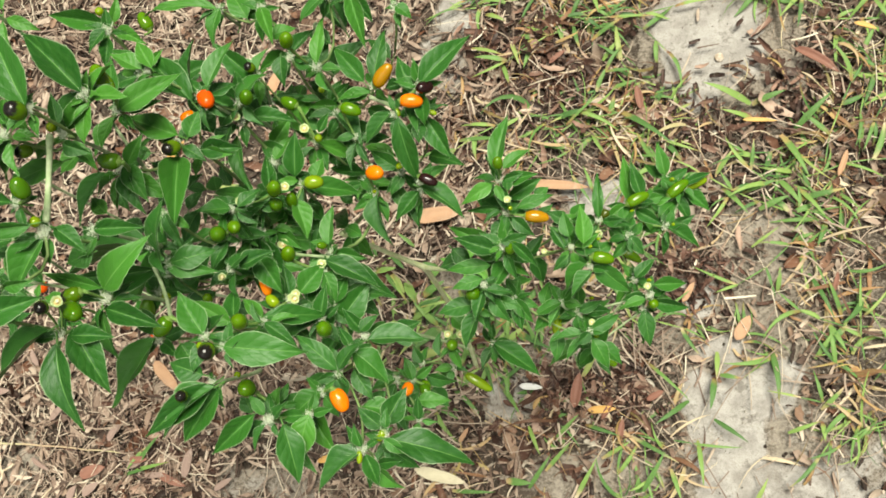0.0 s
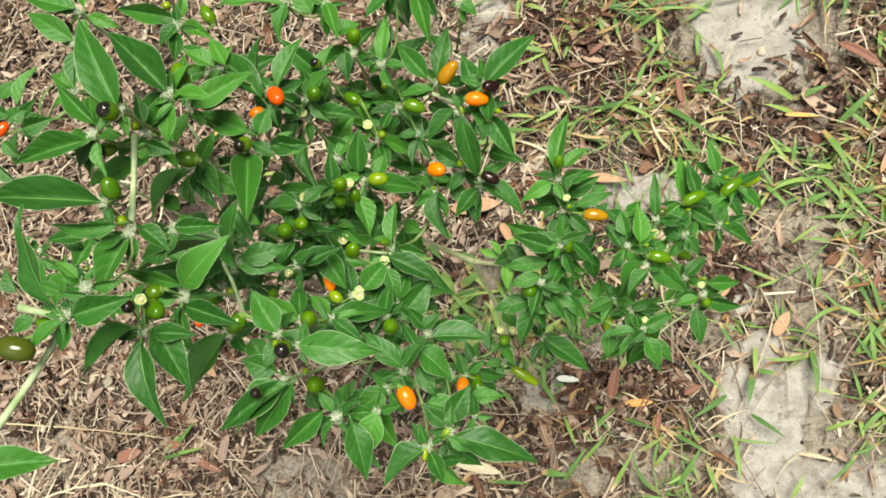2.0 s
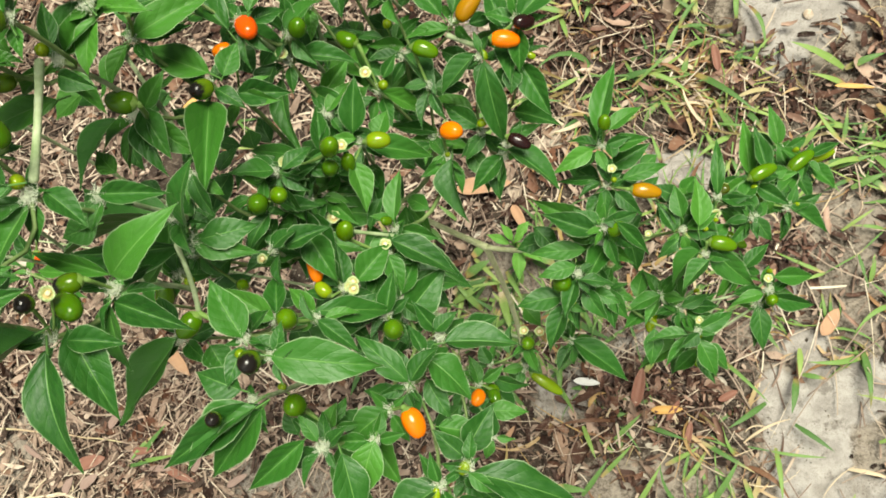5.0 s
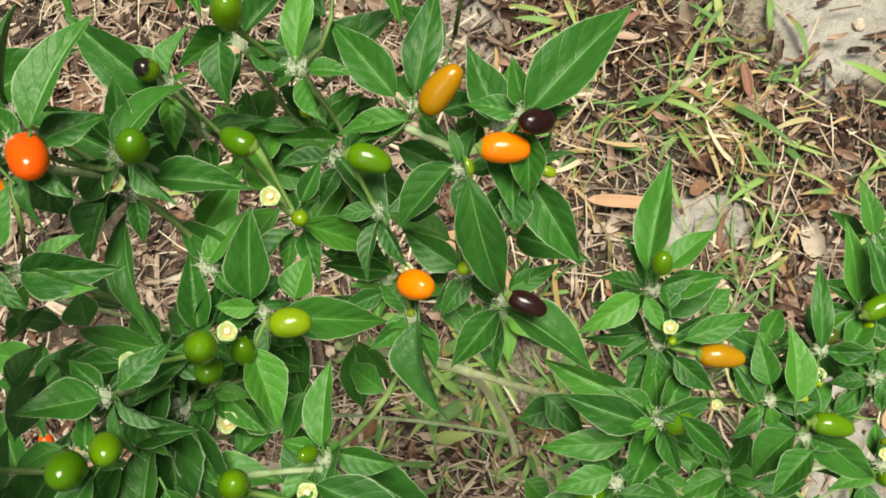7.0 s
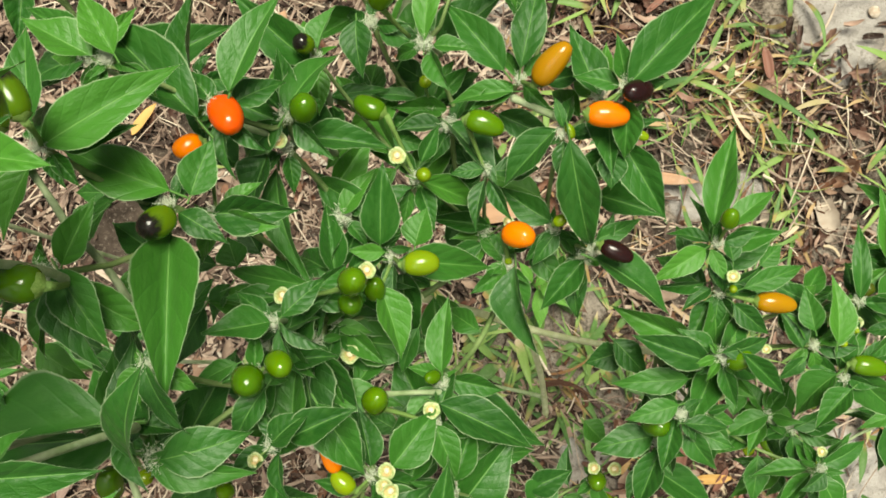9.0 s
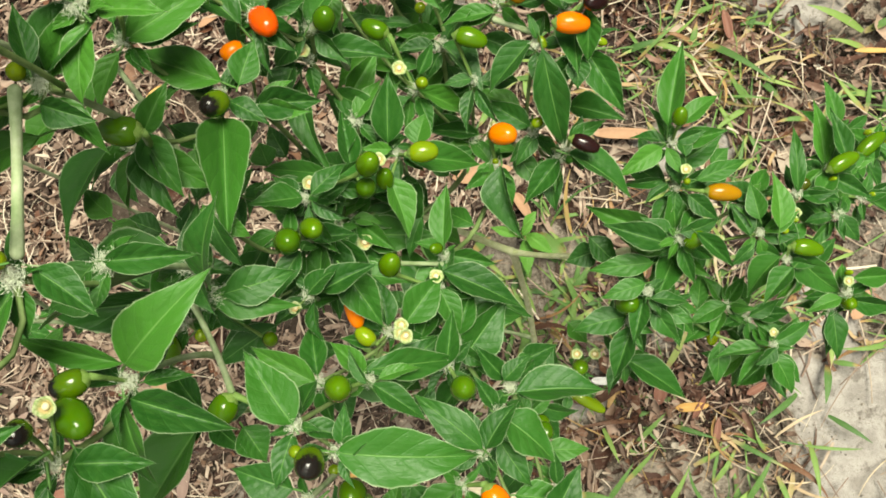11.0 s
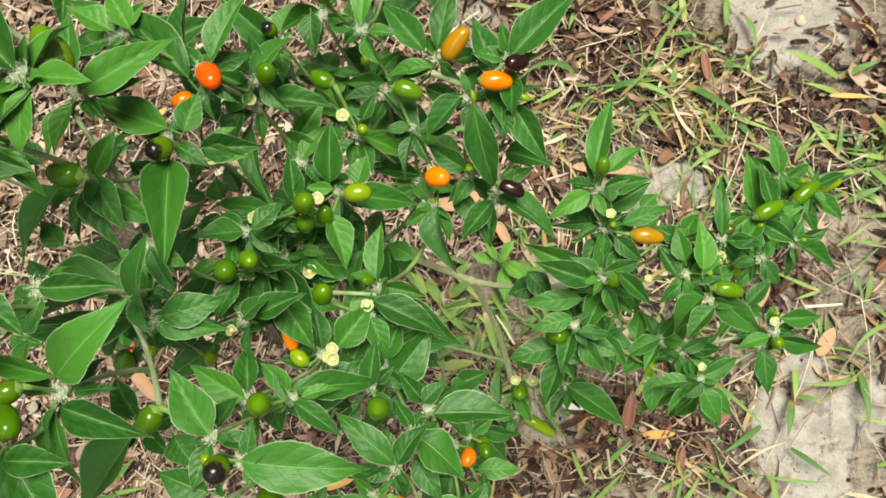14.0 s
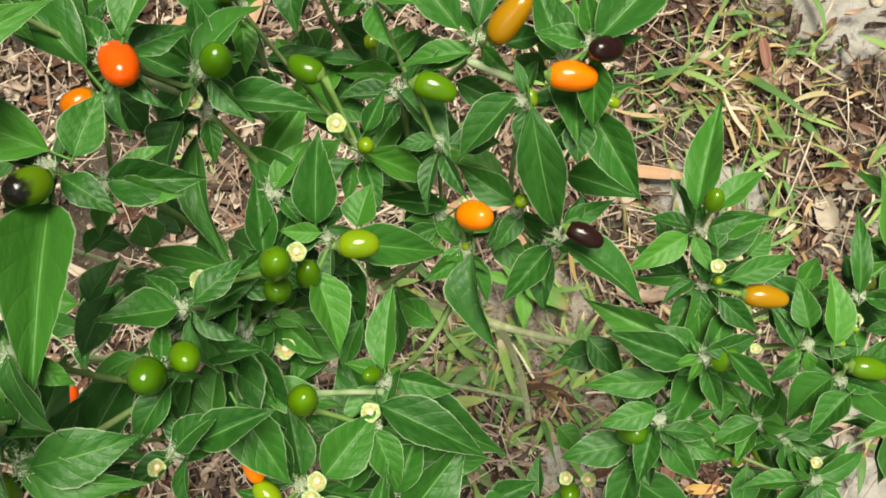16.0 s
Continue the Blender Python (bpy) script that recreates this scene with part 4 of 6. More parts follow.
def sprig(at, leaves):
    """Leaves about one node; each from stalk to tip relative to it, and its width, in mm."""
    at = Vector(at) / 1000
    shared("down_tuft", TUFT, ORIGIN @ Matrix.Translation(at + Vector((0, 0, 0.001))) @ Matrix.Scale(pick.uniform(0.0024, 0.0037), 4), plant)
    shared("young_leaves", WHORLS[pick.randrange(len(WHORLS))], ORIGIN @ Matrix.Translation(at) @ pose(0, 0, 0, pick.uniform(-15, 15), pick.uniform(-15, 15), pick.uniform(0, 360)) @ Matrix.Scale(pick.uniform(0.010, 0.021), 4), plant)
    if at.x > -0.08 and at.y > 0.04:
        shared("young_leaves", WHORLS[pick.randrange(len(WHORLS))], ORIGIN @ Matrix.Translation(at - Vector((0, 0, 0.004))) @ pose(0, 0, 0, pick.uniform(-12, 12), pick.uniform(-12, 12), pick.uniform(0, 360)) @ Matrix.Scale(pick.uniform(0.016, 0.024), 4), plant)
    if 0.38 < at.z < 0.465 and at.x < -0.135:
        # a shaded leaf on the twig below
        foot = at + Vector((pick.uniform(-0.006, 0.006), pick.uniform(-0.006, 0.006), pick.uniform(-0.034, -0.02)))
        stem(at * 1000, foot * 1000, 0.7, 0.8, 0.02)
        turn = pick.uniform(0, math.tau)
        way = Vector((math.cos(turn), math.sin(turn), pick.uniform(-0.3, 0.1))) * pick.uniform(0.024, 0.034)
        low_leaf(foot * 1000, (foot + way) * 1000, way.length * pick.uniform(430, 520))
    for bx, by, bz, tx, ty, tz, w in leaves:
        b, t = at + Vector((bx, by, bz)) / 1000, at + Vector((tx, ty, tz)) / 1000
        y = t - b
        ln = y.length
        up = Vector((pick.gauss(0, 0.32), pick.gauss(0, 0.32), 1.0))
        me = LEAVES[pick.randrange(len(LEAVES))]
        shared("leaf", me, ORIGIN @ axes(y, up, b, w / 1000 * 0.88 / spread(y, up), ln, ln * 0.9), plant)


def low_leaf(b, t, w):
    """A leaf deeper in the bush, in mm."""
    b, t = Vector(b) / 1000, Vector(t) / 1000
    up = Vector((pick.gauss(0, 0.3), pick.gauss(0, 0.3), 1.0))
    shared("leaf", LEAVES[pick.randrange(len(LEAVES))], ORIGIN @ axes(t - b, up, b, w / 1000, (t - b).length, (t - b).length * 0.9), plant)


def berry_mesh(name, taper, mat):
    verts, faces, n, c = [], [], 12, 18
    for i in range(n + 1):
        t = math.pi * i / n
        z = 0.5 - 0.5 * math.cos(t)
        r = 0.5 * math.sin(t) ** 0.74 * (1 - taper * (z - 0.4))
        for k in range(c):
            q = 2 * math.pi * k / c
            lump = 1 + 0.05 * noise.noise((1.6 * math.cos(q), 1.6 * math.sin(q), 2.2 * z + taper * 9))
            verts.append((r * lump * math.cos(q) + 0.035 * math.sin(3.1 * z), r * lump * math.sin(q), z))
    for i in range(n):
        for k in range(c):
            faces.append((i * c + k, i * c + (k + 1) % c, (i + 1) * c + (k + 1) % c, (i + 1) * c + k))
    me = bpy.data.meshes.new(name)
    me.from_pydata(verts, [], faces)
    me.materials.append(mat)
    me.shade_smooth()
    return me


def cap_mesh():
    """The toothed green cap that holds a fruit."""
    verts, faces, c = [], [], 20
    for z, r in ((-0.16, 0.10), (-0.08, 0.20), (0.03, 0.40), (0.12, 0.50)):
        for k in range(c):
            q = 2 * math.pi * k / c
            s = r * (1 + (0.10 * math.cos(5 * q) if z > 0.1 else 0))
            verts.append((s * math.cos(q), s * math.sin(q), z + (0.03 * math.cos(5 * q) if z > 0.1 else 0)))
    for i in range(3):
        faces += [(i * c + k, i * c + (k + 1) % c, (i + 1) * c + (k + 1) % c, (i + 1) * c + k) for k in range(c)]
    me = bpy.data.meshes.new("calyx")
    me.from_pydata(verts, [], faces)
    me.materials.append(CALYX)
    me.shade_smooth()
    return me


def cup_mesh():
    """An open cup whose fruit has dropped: six blunt lobes round a hollow."""
    verts, faces, c = [], [], 24
    for z, r in ((-0.55, 0.10), (-0.30, 0.30), (0.0, 0.46), (0.10, 0.50), (0.06, 0.40), (-0.14, 0.27), (-0.18, 0.05)):
        for k in range(c):
            q = 2 * math.pi * k / c
            s = r * (1 + (0.05 * math.cos(5 * q) + 0.03 * math.sin(3 * q + 1) if r > 0.35 else 0))
            verts.append((s * math.cos(q), s * math.sin(q), z + (0.05 * math.cos(5 * q + 2) if r > 0.44 else 0)))
    for i in range(6):
        faces += [(i * c + k, i * c + (k + 1) % c, (i + 1) * c + (k + 1) % c, (i + 1) * c + k) for k in range(c)]
    me = bpy.data.meshes.new("calyx_cup")
    me.from_pydata(verts, [], faces)
    me.materials.append(CUP_RIM)
    me.shade_smooth()
    return me


BERRIES = {m.name: berry_mesh("berry", 0.26 if m in (AMBER, GREEN) else 0.14, m) for m in (RED, ORANGE, AMBER, GREEN, LIME, BLACK, TURNING, DUSK)}
COLOURS = {RED.name: "glossy red ripe berry", ORANGE.name: "glossy orange ripe berry", AMBER.name: "amber half-ripe berry", GREEN.name: "glossy dark green berry",
           LIME.name: "small lime-green young berry", BLACK.name: "glossy purple-black berry", DUSK.name: "dark olive berry", TURNING.name: "green berry blushed black at its tip"}
CAP, CUPS, KNOB = cap_mesh(), cup_mesh(), berry_mesh("core", 0.0, CORE)


def stalk(a, b, w, parent, inverse):
    """The curved stalk of a fruit, from its node to its cap."""
    mid = (a + b) / 2 - Vector((0, 0, 0.18 * (b - a).length))
    pts = [a * (1 - t) ** 2 + mid * 2 * t * (1 - t) + b * t * t for t in (0, 0.2, 0.4, 0.6, 0.8, 1.0)]
    verts, faces = tube(pts, [w * f for f in (0.09, 0.085, 0.085, 0.095, 0.11, 0.14)], 7)
    ob = mesh_object("stalk", [inverse @ v for v in verts], faces, STALK, parent)
    return ob


def berry(kind, node, base, tip, width):
    """A fruit between base and tip, in mm, on a stalk from its node."""
    node, b, t = Vector(node) / 1000, Vector(base) / 1000, Vector(tip) / 1000
    w = width / 1000
    d = t - b
    if (b - node).length > 0.024:
        node = b + (node - b).normalized() * 0.014 - Vector((0, 0, 0.008))
    turn = d.to_track_quat("Z", "Y").to_matrix().to_4x4()
    if kind == CUP:
        w *= 0.86
        m = Matrix.Translation(t) @ turn @ Matrix.Scale(w, 4)
        ob = shared("calyx_cup", CUPS, ORIGIN @ m, plant)
        tagged(ob, "pale open cup left by a dropped fruit")
        core = shared("core", KNOB, Matrix.Translation((0.02, -0.01, -0.20)) @ Matrix.Diagonal((0.36, 0.33, 0.30, 1)), ob)
        tagged(core, "creamy white scar")
        stalk(node, t - d.normalized() * w * 0.5, w * 0.9, ob, m.inverted())
        return
    ln = max(d.length, w * 0.9)
    m = Matrix.Translation(b) @ turn @ Matrix.Diagonal((w, w, ln, 1))
    ob = shared("berry", BERRIES[kind.name], ORIGIN @ m, plant)
    tagged(ob, COLOURS[kind.name])
    shared("calyx", CAP, Matrix.Diagonal((0.64, 0.64, 0.62 * w / ln, 1)), ob)
    stalk(node, b - d.normalized() * w * 0.08, w, ob, m.inverted())


# main stems: from, to, radius of each end in mm
stem((-109, 66, 0), (-119, 119, 236), 2.1, 1.8, 0.03)
stem((-119, 119, 236), (-159, 126, 317), 1.9, 1.6, 0.03)
stem((-119, 119, 236), (-65, 108, 318), 1.6, 1.4, 0.03)
stem((-65, 108, 318), (-52, 103, 348), 0.75, 0.6)
stem((-52, 103, 348), (-49, 106, 370), 0.75, 0.6)
stem((-65, 108, 318), (-58, 81, 346), 0.85, 0.7)
stem((-58, 81, 346), (-61, 86, 358), 0.75, 0.6)
stem((-65, 108, 318), (-47, 85, 315), 0.95, 0.8)
stem((-65, 108, 318), (-49, 128, 361), 0.75, 0.6)
stem((-49, 128, 361), (-52, 143, 375), 0.75, 0.6)
stem((-58, 81, 346), (-67, 75, 341), 0.75, 0.6)
stem((-65, 108, 318), (-12, 112, 339), 0.85, 0.7)
stem((-12, 112, 339), (-1, 101, 336), 0.75, 0.6)
stem((-12, 112, 339), (4, 129, 338), 0.75, 0.6)
stem((4, 129, 338), (22, 120, 333), 0.75, 0.6)
stem((-65, 108, 318), (-14, 128, 336), 0.95, 0.8)
stem((-47, 85, 315), (-1, 66, 308), 0.75, 0.6)
stem((-172, 110, 401), (-176, 105, 413), 1.15, 1.0)
stem((-176, 105, 413), (-184, 103, 437), 1.05, 0.9)
stem((-172, 110, 401), (-175, 95, 407), 1.05, 0.9)
stem((-176, 105, 413), (-176, 116, 432), 1.05, 0.9)
stem((-184, 103, 437), (-182, 94, 451), 0.95, 0.8)
stem((-172, 110, 401), (-169, 124, 421), 0.95, 0.8)
stem((-184, 103, 437), (-178, 108, 451), 0.75, 0.6)
stem((-169, 124, 421), (-167, 141, 424), 0.95, 0.8)
stem((-167, 141, 424), (-179, 156, 445), 0.95, 0.8)
stem((-179, 156, 445), (-175, 161, 460), 0.85, 0.7)
stem((-175, 161, 460), (-186, 157, 480), 0.75, 0.6)
stem((-179, 156, 445), (-199, 169, 464), 0.85, 0.7)
stem((-182, 94, 451), (-194, 75, 479), 0.85, 0.7)
stem((-194, 75, 479), (-202, 83, 483), 0.75, 0.6)
stem((-176, 116, 432), (-188, 133, 470), 0.95, 0.8)
stem((-188, 133, 470), (-195, 133, 482), 0.95, 0.8)
stem((-175, 95, 407), (-175, 77, 453), 0.75, 0.6)
stem((-182, 94, 451), (-193, 96, 490), 0.85, 0.7)
stem((-172, 110, 401), (-153, 130, 418), 0.75, 0.6)
stem((-199, 169, 464), (-213, 167, 490), 0.75, 0.6)
stem((-195, 133, 482), (-214, 141, 505), 0.85, 0.7)
stem((-186, 157, 480), (-202, 161, 503), 0.75, 0.6)
stem((-159, 126, 317), (-128, 142, 385), 1.25, 1.1)
stem((-128, 142, 385), (-120, 132, 390), 1.05, 0.9)
stem((-128, 142, 385), (-127, 158, 412), 0.75, 0.6)
stem((-128, 142, 385), (-148, 155, 413), 0.75, 0.6)
stem((-128, 142, 385), (-106, 145, 387), 0.95, 0.8)
stem((-106, 145, 387), (-93, 137, 394), 0.75, 0.6)
stem((-106, 145, 387), (-104, 168, 419), 0.85, 0.7)
stem((-104, 168, 419), (-94, 178, 422), 0.75, 0.6)
stem((-94, 178, 422), (-87, 176, 438), 0.75, 0.6)
stem((-128, 142, 385), (-139, 173, 408), 0.95, 0.8)
stem((-139, 173, 408), (-144, 190, 434), 0.85, 0.7)
stem((-139, 173, 408), (-146, 181, 403), 0.85, 0.7)
stem((-146, 181, 403), (-161, 198, 429), 0.85, 0.7)
stem((-106, 145, 387), (-88, 166, 419), 0.75, 0.6)
stem((-161, 198, 429), (-172, 218, 448), 0.75, 0.6)
stem((-106, 145, 387), (-96, 135, 382), 0.75, 0.6)
stem((-139, 173, 408), (-117, 185, 416), 0.75, 0.6)
stem((-148, 155, 413), (-173, 182, 444), 0.75, 0.6)
stem((-47, 85, 315), (-19, 85, 298), 0.95, 0.8)
stem((-19, 85, 298), (-8, 80, 291), 0.85, 0.7)
stem((-8, 80, 291), (36, 91, 293), 0.75, 0.6)
stem((-8, 80, 291), (4, 61, 279), 0.85, 0.7)
stem((4, 61, 279), (33, 84, 279), 0.75, 0.6)
stem((-146, 181, 403), (-176, 180, 412), 0.75, 0.6)
stem((-175, 95, 407), (-206, 74, 455), 0.75, 0.6)
stem((-195, 133, 482), (-211, 114, 502), 0.85, 0.7)
stem((-172, 218, 448), (-193, 216, 453), 0.75, 0.6)
stem((-175, 95, 407), (-155, 67, 421), 0.95, 0.8)
stem((-155, 67, 421), (-155, 51, 456), 0.85, 0.7)
stem((-155, 67, 421), (-171, 50, 455), 0.75, 0.6)
stem((-155, 67, 421), (-134, 56, 431), 0.75, 0.6)
stem((-155, 51, 456), (-167, 40, 495), 0.75, 0.6)
stem((-171, 50, 455), (-198, 40, 476), 0.75, 0.6)
stem((-167, 40, 495), (-153, 34, 506), 0.75, 0.6)
stem((-144, 190, 434), (-137, 225, 445), 0.75, 0.6)
stem((-137, 225, 445), (-126, 227, 443), 0.75, 0.6)
stem((-120, 132, 390), (-137, 94, 414), 1.05, 0.9)
stem((-137, 94, 414), (-138, 82, 418), 1.05, 0.9)
stem((-138, 82, 418), (-133, 63, 418), 1.05, 0.9)
stem((-133, 63, 418), (-117, 40, 430), 0.95, 0.8)
stem((-117, 40, 430), (-122, 29, 437), 0.95, 0.8)
stem((-122, 29, 437), (-128, 19, 444), 0.85, 0.7)
stem((-128, 19, 444), (-130, 8, 454), 0.75, 0.6)
stem((-133, 63, 418), (-114, 49, 420), 0.75, 0.6)
stem((-117, 185, 416), (-103, 223, 433), 0.75, 0.6)
stem((-162, 29, 438), (-165, 20, 487), 1.0, 0.8, 0.05)
stem((4, 61, 279), (-6, 63, 267), 0.75, 0.6)
stem((-130, 8, 454), (-147, 5, 462), 0.75, 0.6)
stem((-128, 19, 444), (-148, 11, 451), 0.75, 0.6)
stem((-197, 58, 471), (-198, 51, 525), 1.0, 0.8, 0.05)
stem((-198, 51, 525), (-204, 34, 545), 0.85, 0.7)
stem((-197, 82, 485), (-198, 77, 539), 1.0, 0.8, 0.05)
stem((-198, 77, 539), (-205, 71, 562), 0.85, 0.7)
stem((-205, 71, 562), (-210, 79, 574), 0.75, 0.6)
stem((-199, 169, 464), (-228, 174, 464), 0.85, 0.7)
stem((-228, 174, 464), (-234, 189, 488), 0.75, 0.6)
stem((-175, 95, 407), (-225, 70, 426), 0.75, 0.6)
stem((-133, 63, 418), (-131, 58, 406), 0.75, 0.6)
stem((-228, 174, 464), (-244, 201, 470), 0.75, 0.6)
stem((-14, 128, 336), (24, 143, 317), 0.95, 0.8)
stem((24, 143, 317), (35, 149, 306), 0.85, 0.7)
stem((35, 149, 306), (47, 136, 288), 0.85, 0.7)
stem((-204, 34, 545), (-215, 36, 581), 0.75, 0.6)
stem((-225, 70, 426), (-237, 67, 413), 0.75, 0.6)
stem((47, 136, 288), (59, 166, 278), 0.85, 0.7)
stem((59, 166, 278), (54, 162, 267), 0.85, 0.7)
stem((54, 162, 267), (47, 151, 261), 0.75, 0.6)
stem((-205, 71, 562), (-208, 46, 582), 0.75, 0.6)
stem((-230, 133, 503), (-237, 129, 559), 1.0, 0.8, 0.05)
stem((-237, 129, 559), (-250, 112, 574), 0.75, 0.6)
stem((-237, 129, 559), (-224, 139, 583), 0.75, 0.6)
stem((-206, 112, 502), (-204, 111, 559), 1.0, 0.8, 0.05)
stem((-204, 111, 559), (-216, 105, 577), 0.75, 0.6)
stem((-204, 111, 559), (-199, 110, 589), 0.75, 0.6)
stem((-204, 111, 559), (-195, 126, 563), 0.75, 0.6)
stem((-232, 157, 504), (-240, 163, 560), 1.0, 0.8, 0.05)
stem((-122, 29, 437), (-108, -7, 438), 0.85, 0.7)
stem((-108, -7, 438), (-98, 0, 436), 0.75, 0.6)
stem((-6, 63, 267), (28, 106, 265), 0.75, 0.6)
stem((47, 151, 261), (51, 179, 250), 0.75, 0.6)
stem((-108, -7, 438), (-105, -14, 426), 0.75, 0.6)
stem((-114, 49, 420), (-101, 5, 420), 0.75, 0.6)
stem((-114, 32, 339), (-98, 9, 346), 0.75, 0.6)
stem((-114, 32, 339), (-116, 19, 317), 0.85, 0.7)
stem((-116, 19, 317), (-111, 34, 304), 0.85, 0.7)
stem((-111, 34, 304), (-106, 45, 300), 0.85, 0.7)
stem((-106, 45, 300), (-87, 56, 302), 0.75, 0.6)
stem((-106, 45, 300), (-90, 45, 275), 0.75, 0.6)
stem((-65, 108, 318), (-64, 61, 276), 0.75, 0.6)
sprig((-186, 157, 480), ((4, 3, 3, 14, 29, 1, 12), (-4, -3, 1, -34, 25, 4, 15),))
sprig((-199, 169, 464), ((0, 0, 2, -1, 25, 2, 7),))
sprig((-179, 156, 445), ((-5, -4, -8, 6, -38, -10, 11), (4, 3, 0, 28, 2, -6, 10), (-4, -3, 4, -9, -18, 0, 13),))
sprig((-175, 161, 460), ((0, 0, 2, 10, 22, -12, 11),))
sprig((-173, 182, 444), ((-1, -2, 2, -20, 13, 15, 13), (1, 2, 2, 5, 15, 1, 8),))
sprig((-161, 198, 429), ((-3, -2, 7, -1, -18, 3, 11), (2, -1, -2, 17, -6, -6, 10), (1, 3, 1, 12, 17, -1, 9),))
sprig((-144, 190, 434), ((0, 0, 2, 2, 29, 2, 9),))
sprig((-117, 185, 416), ((-5, 2, 3, -24, 23, 5, 13), (0, 3, 3, 5, 33, 3, 12), (-2, -4, 2, -22, -7, -1, 8), (7, -1, 1, 19, 3, -2, 8),))
sprig((-94, 178, 422), ((0, 0, 2, -9, 21, 3, 12),))
sprig((-87, 176, 438), ((0, 0, 2, 25, 29, -2, 16),))
sprig((-104, 168, 419), ((-2, 1, 1, -18, -15, -8, 12), (2, -3, 3, 10, -32, -26, 15), (0, 1, 3, -3, 10, 5, 4),))
sprig((-88, 166, 419), ((1, 0, 0, 15, -22, -8, 13), (1, 2, 4, 13, 6, 2, 4), (-1, 1, 0, -7, -4, -1, 5), (-1, -4, 3, -2, -15, 1, 10),))
sprig((-146, 181, 403), ((2, 1, 2, 12, 13, 0, 7), (0, 2, 0, 7, 16, -1, 7), (1, -4, 2, -11, -8, 1, 7), (-4, 1, 4, -19, 2, 4, 6),))
sprig((-139, 173, 408), ((0, 0, 2, 16, -20, 3, 12),))
sprig((-148, 155, 413), ((2, 4, 5, 7, 16, 5, 6), (1, -1, 3, 18, -5, -17, 10), (-2, -3, -2, -4, -14, -5, 6),))
sprig((-176, 180, 412), ((0, 0, 2, 18, 4, -2, 6),))
sprig((-153, 130, 418), ((-3, 3, 5, -2, 26, 13, 13), (2, -1, 1, 29, 0, -19, 13), (-2, 1, 3, -13, 1, 5, 6), (0, 2, 4, 6, 3, -1, 3), (-3, -9, 3, 4, -30, -3, 11), (6, 4, -3, 9, 16, -3, 12),))
sprig((-137, 94, 414), ((0, 3, 3, 1, 26, 3, 10), (1, 1, -6, 18, -2, -10, 9), (-1, 2, 5, -10, 4, 6, 5), (0, -6, 6, 28, -18, -3, 13),))
sprig((-128, 142, 385), ((1, 3, 2, -20, 5, 3, 8), (-1, -3, 2, -15, -9, 1, 7),))
sprig((-106, 145, 387), ((-1, 1, 5, -18, 12, 6, 11), (1, -1, -1, -7, -13, -3, 8),))
sprig((-96, 135, 382), ((0, 0, 2, -14, -17, -1, 11),))
sprig((-93, 137, 394), ((0, -3, 3, 25, -19, -6, 14), (0, 3, 1, 15, 11, -2, 7),))
sprig((-120, 132, 390), ((2, -1, 3, 10, -29, -5, 12), (-2, 1, 1, -5, -10, -2, 8),))
sprig((-176, 116, 432), ((-5, 0, 1, -23, -1, 1, 7), (4, 3, 3, -25, 8, -6, 9), (-3, -6, 0, 9, 2, -2, 6),))
sprig((-169, 124, 421), ((0, 0, 2, -4, 22, 3, 9),))
sprig((-167, 141, 424), ((0, 0, 2, 9, 15, 1, 8),))
sprig((-188, 133, 470), ((0, 0, 2, 20, 2, -3, 11),))
sprig((-178, 108, 451), ((0, 0, 2, -14, -4, 13, 11),))
sprig((-184, 103, 437), ((0, 0, 2, 13, 8, -7, 9),))
sprig((-265, 105, 331), ((0, 0, 2, 17, 20, -1, 13),))
sprig((-176, 105, 413), ((0, 0, 2, -4, -14, -8, 9),))
sprig((-175, 95, 407), ((0, 0, 2, 8, -11, -2, 6),))
sprig((-182, 94, 451), ((-4, 3, 2, -16, -4, 1, 7), (4, -3, 2, -5, -19, -1, 9),))
sprig((-172, 110, 401), ((0, 0, 2, 11, -2, -1, 6),))
sprig((-127, 158, 412), ((0, 0, 2, -11, -2, 2, 6),))
sprig((-52, 143, 375), ((-2, 5, 4, 5, 40, 4, 12), (3, 5, 7, 18, 18, 4, 9), (-4, -2, 0, -22, -14, -1, 10), (-2, -2, -1, 4, -13, -3, 6), (5, -6, 0, 4, 4, -4, 7),))
sprig((-49, 128, 361), ((-5, 3, 0, -24, 1, 0, 5), (-3, 1, 1, -13, -7, 2, 6), (-2, -1, -2, 1, -26, -15, 12), (4, -4, 4, 17, -14, -1, 9), (7, 1, 7, 28, 10, 3, 9),))
sprig((-52, 103, 348), ((0, 1, 3, -20, 6, 4, 9), (3, -2, 0, -6, -22, 6, 13), (6, -2, 1, 11, -10, -2, 6), (-3, 8, 0, -33, 20, 1, 14), (-6, -5, 7, -33, -8, 6, 11),))
sprig((-49, 106, 370), ((-1, 1, 5, 15, 7, 2, 8), (5, 1, 6, 20, -12, -1, 8), (-4, -2, -4, -30, 6, -2, 13),))
sprig((-214, 141, 505), ((1, 0, 1, 28, 20, -4, 13), (-4, 6, -2, -8, 28, -2, 10), (3, -6, 8, -4, -21, 4, 8),))
sprig((-195, 133, 482), ((1, 3, 2, -27, 13, 4, 14), (6, 2, 2, 10, 16, 1, 10), (1, -7, 0, 7, -46, 9, 16), (-8, 2, 5, -18, -5, 4, 5),))
sprig((-213, 167, 490), ((0, 0, 2, -16, 10, 3, 7),))
sprig((-228, 174, 464), ((0, 0, 2, -17, -7, 1, 11),))
sprig((-211, 114, 502), ((2, 0, 0, 11, -20, -7, 10), (-6, -2, 2, -20, -26, -3, 14), (4, 1, 4, 14, -15, -2, 11),))
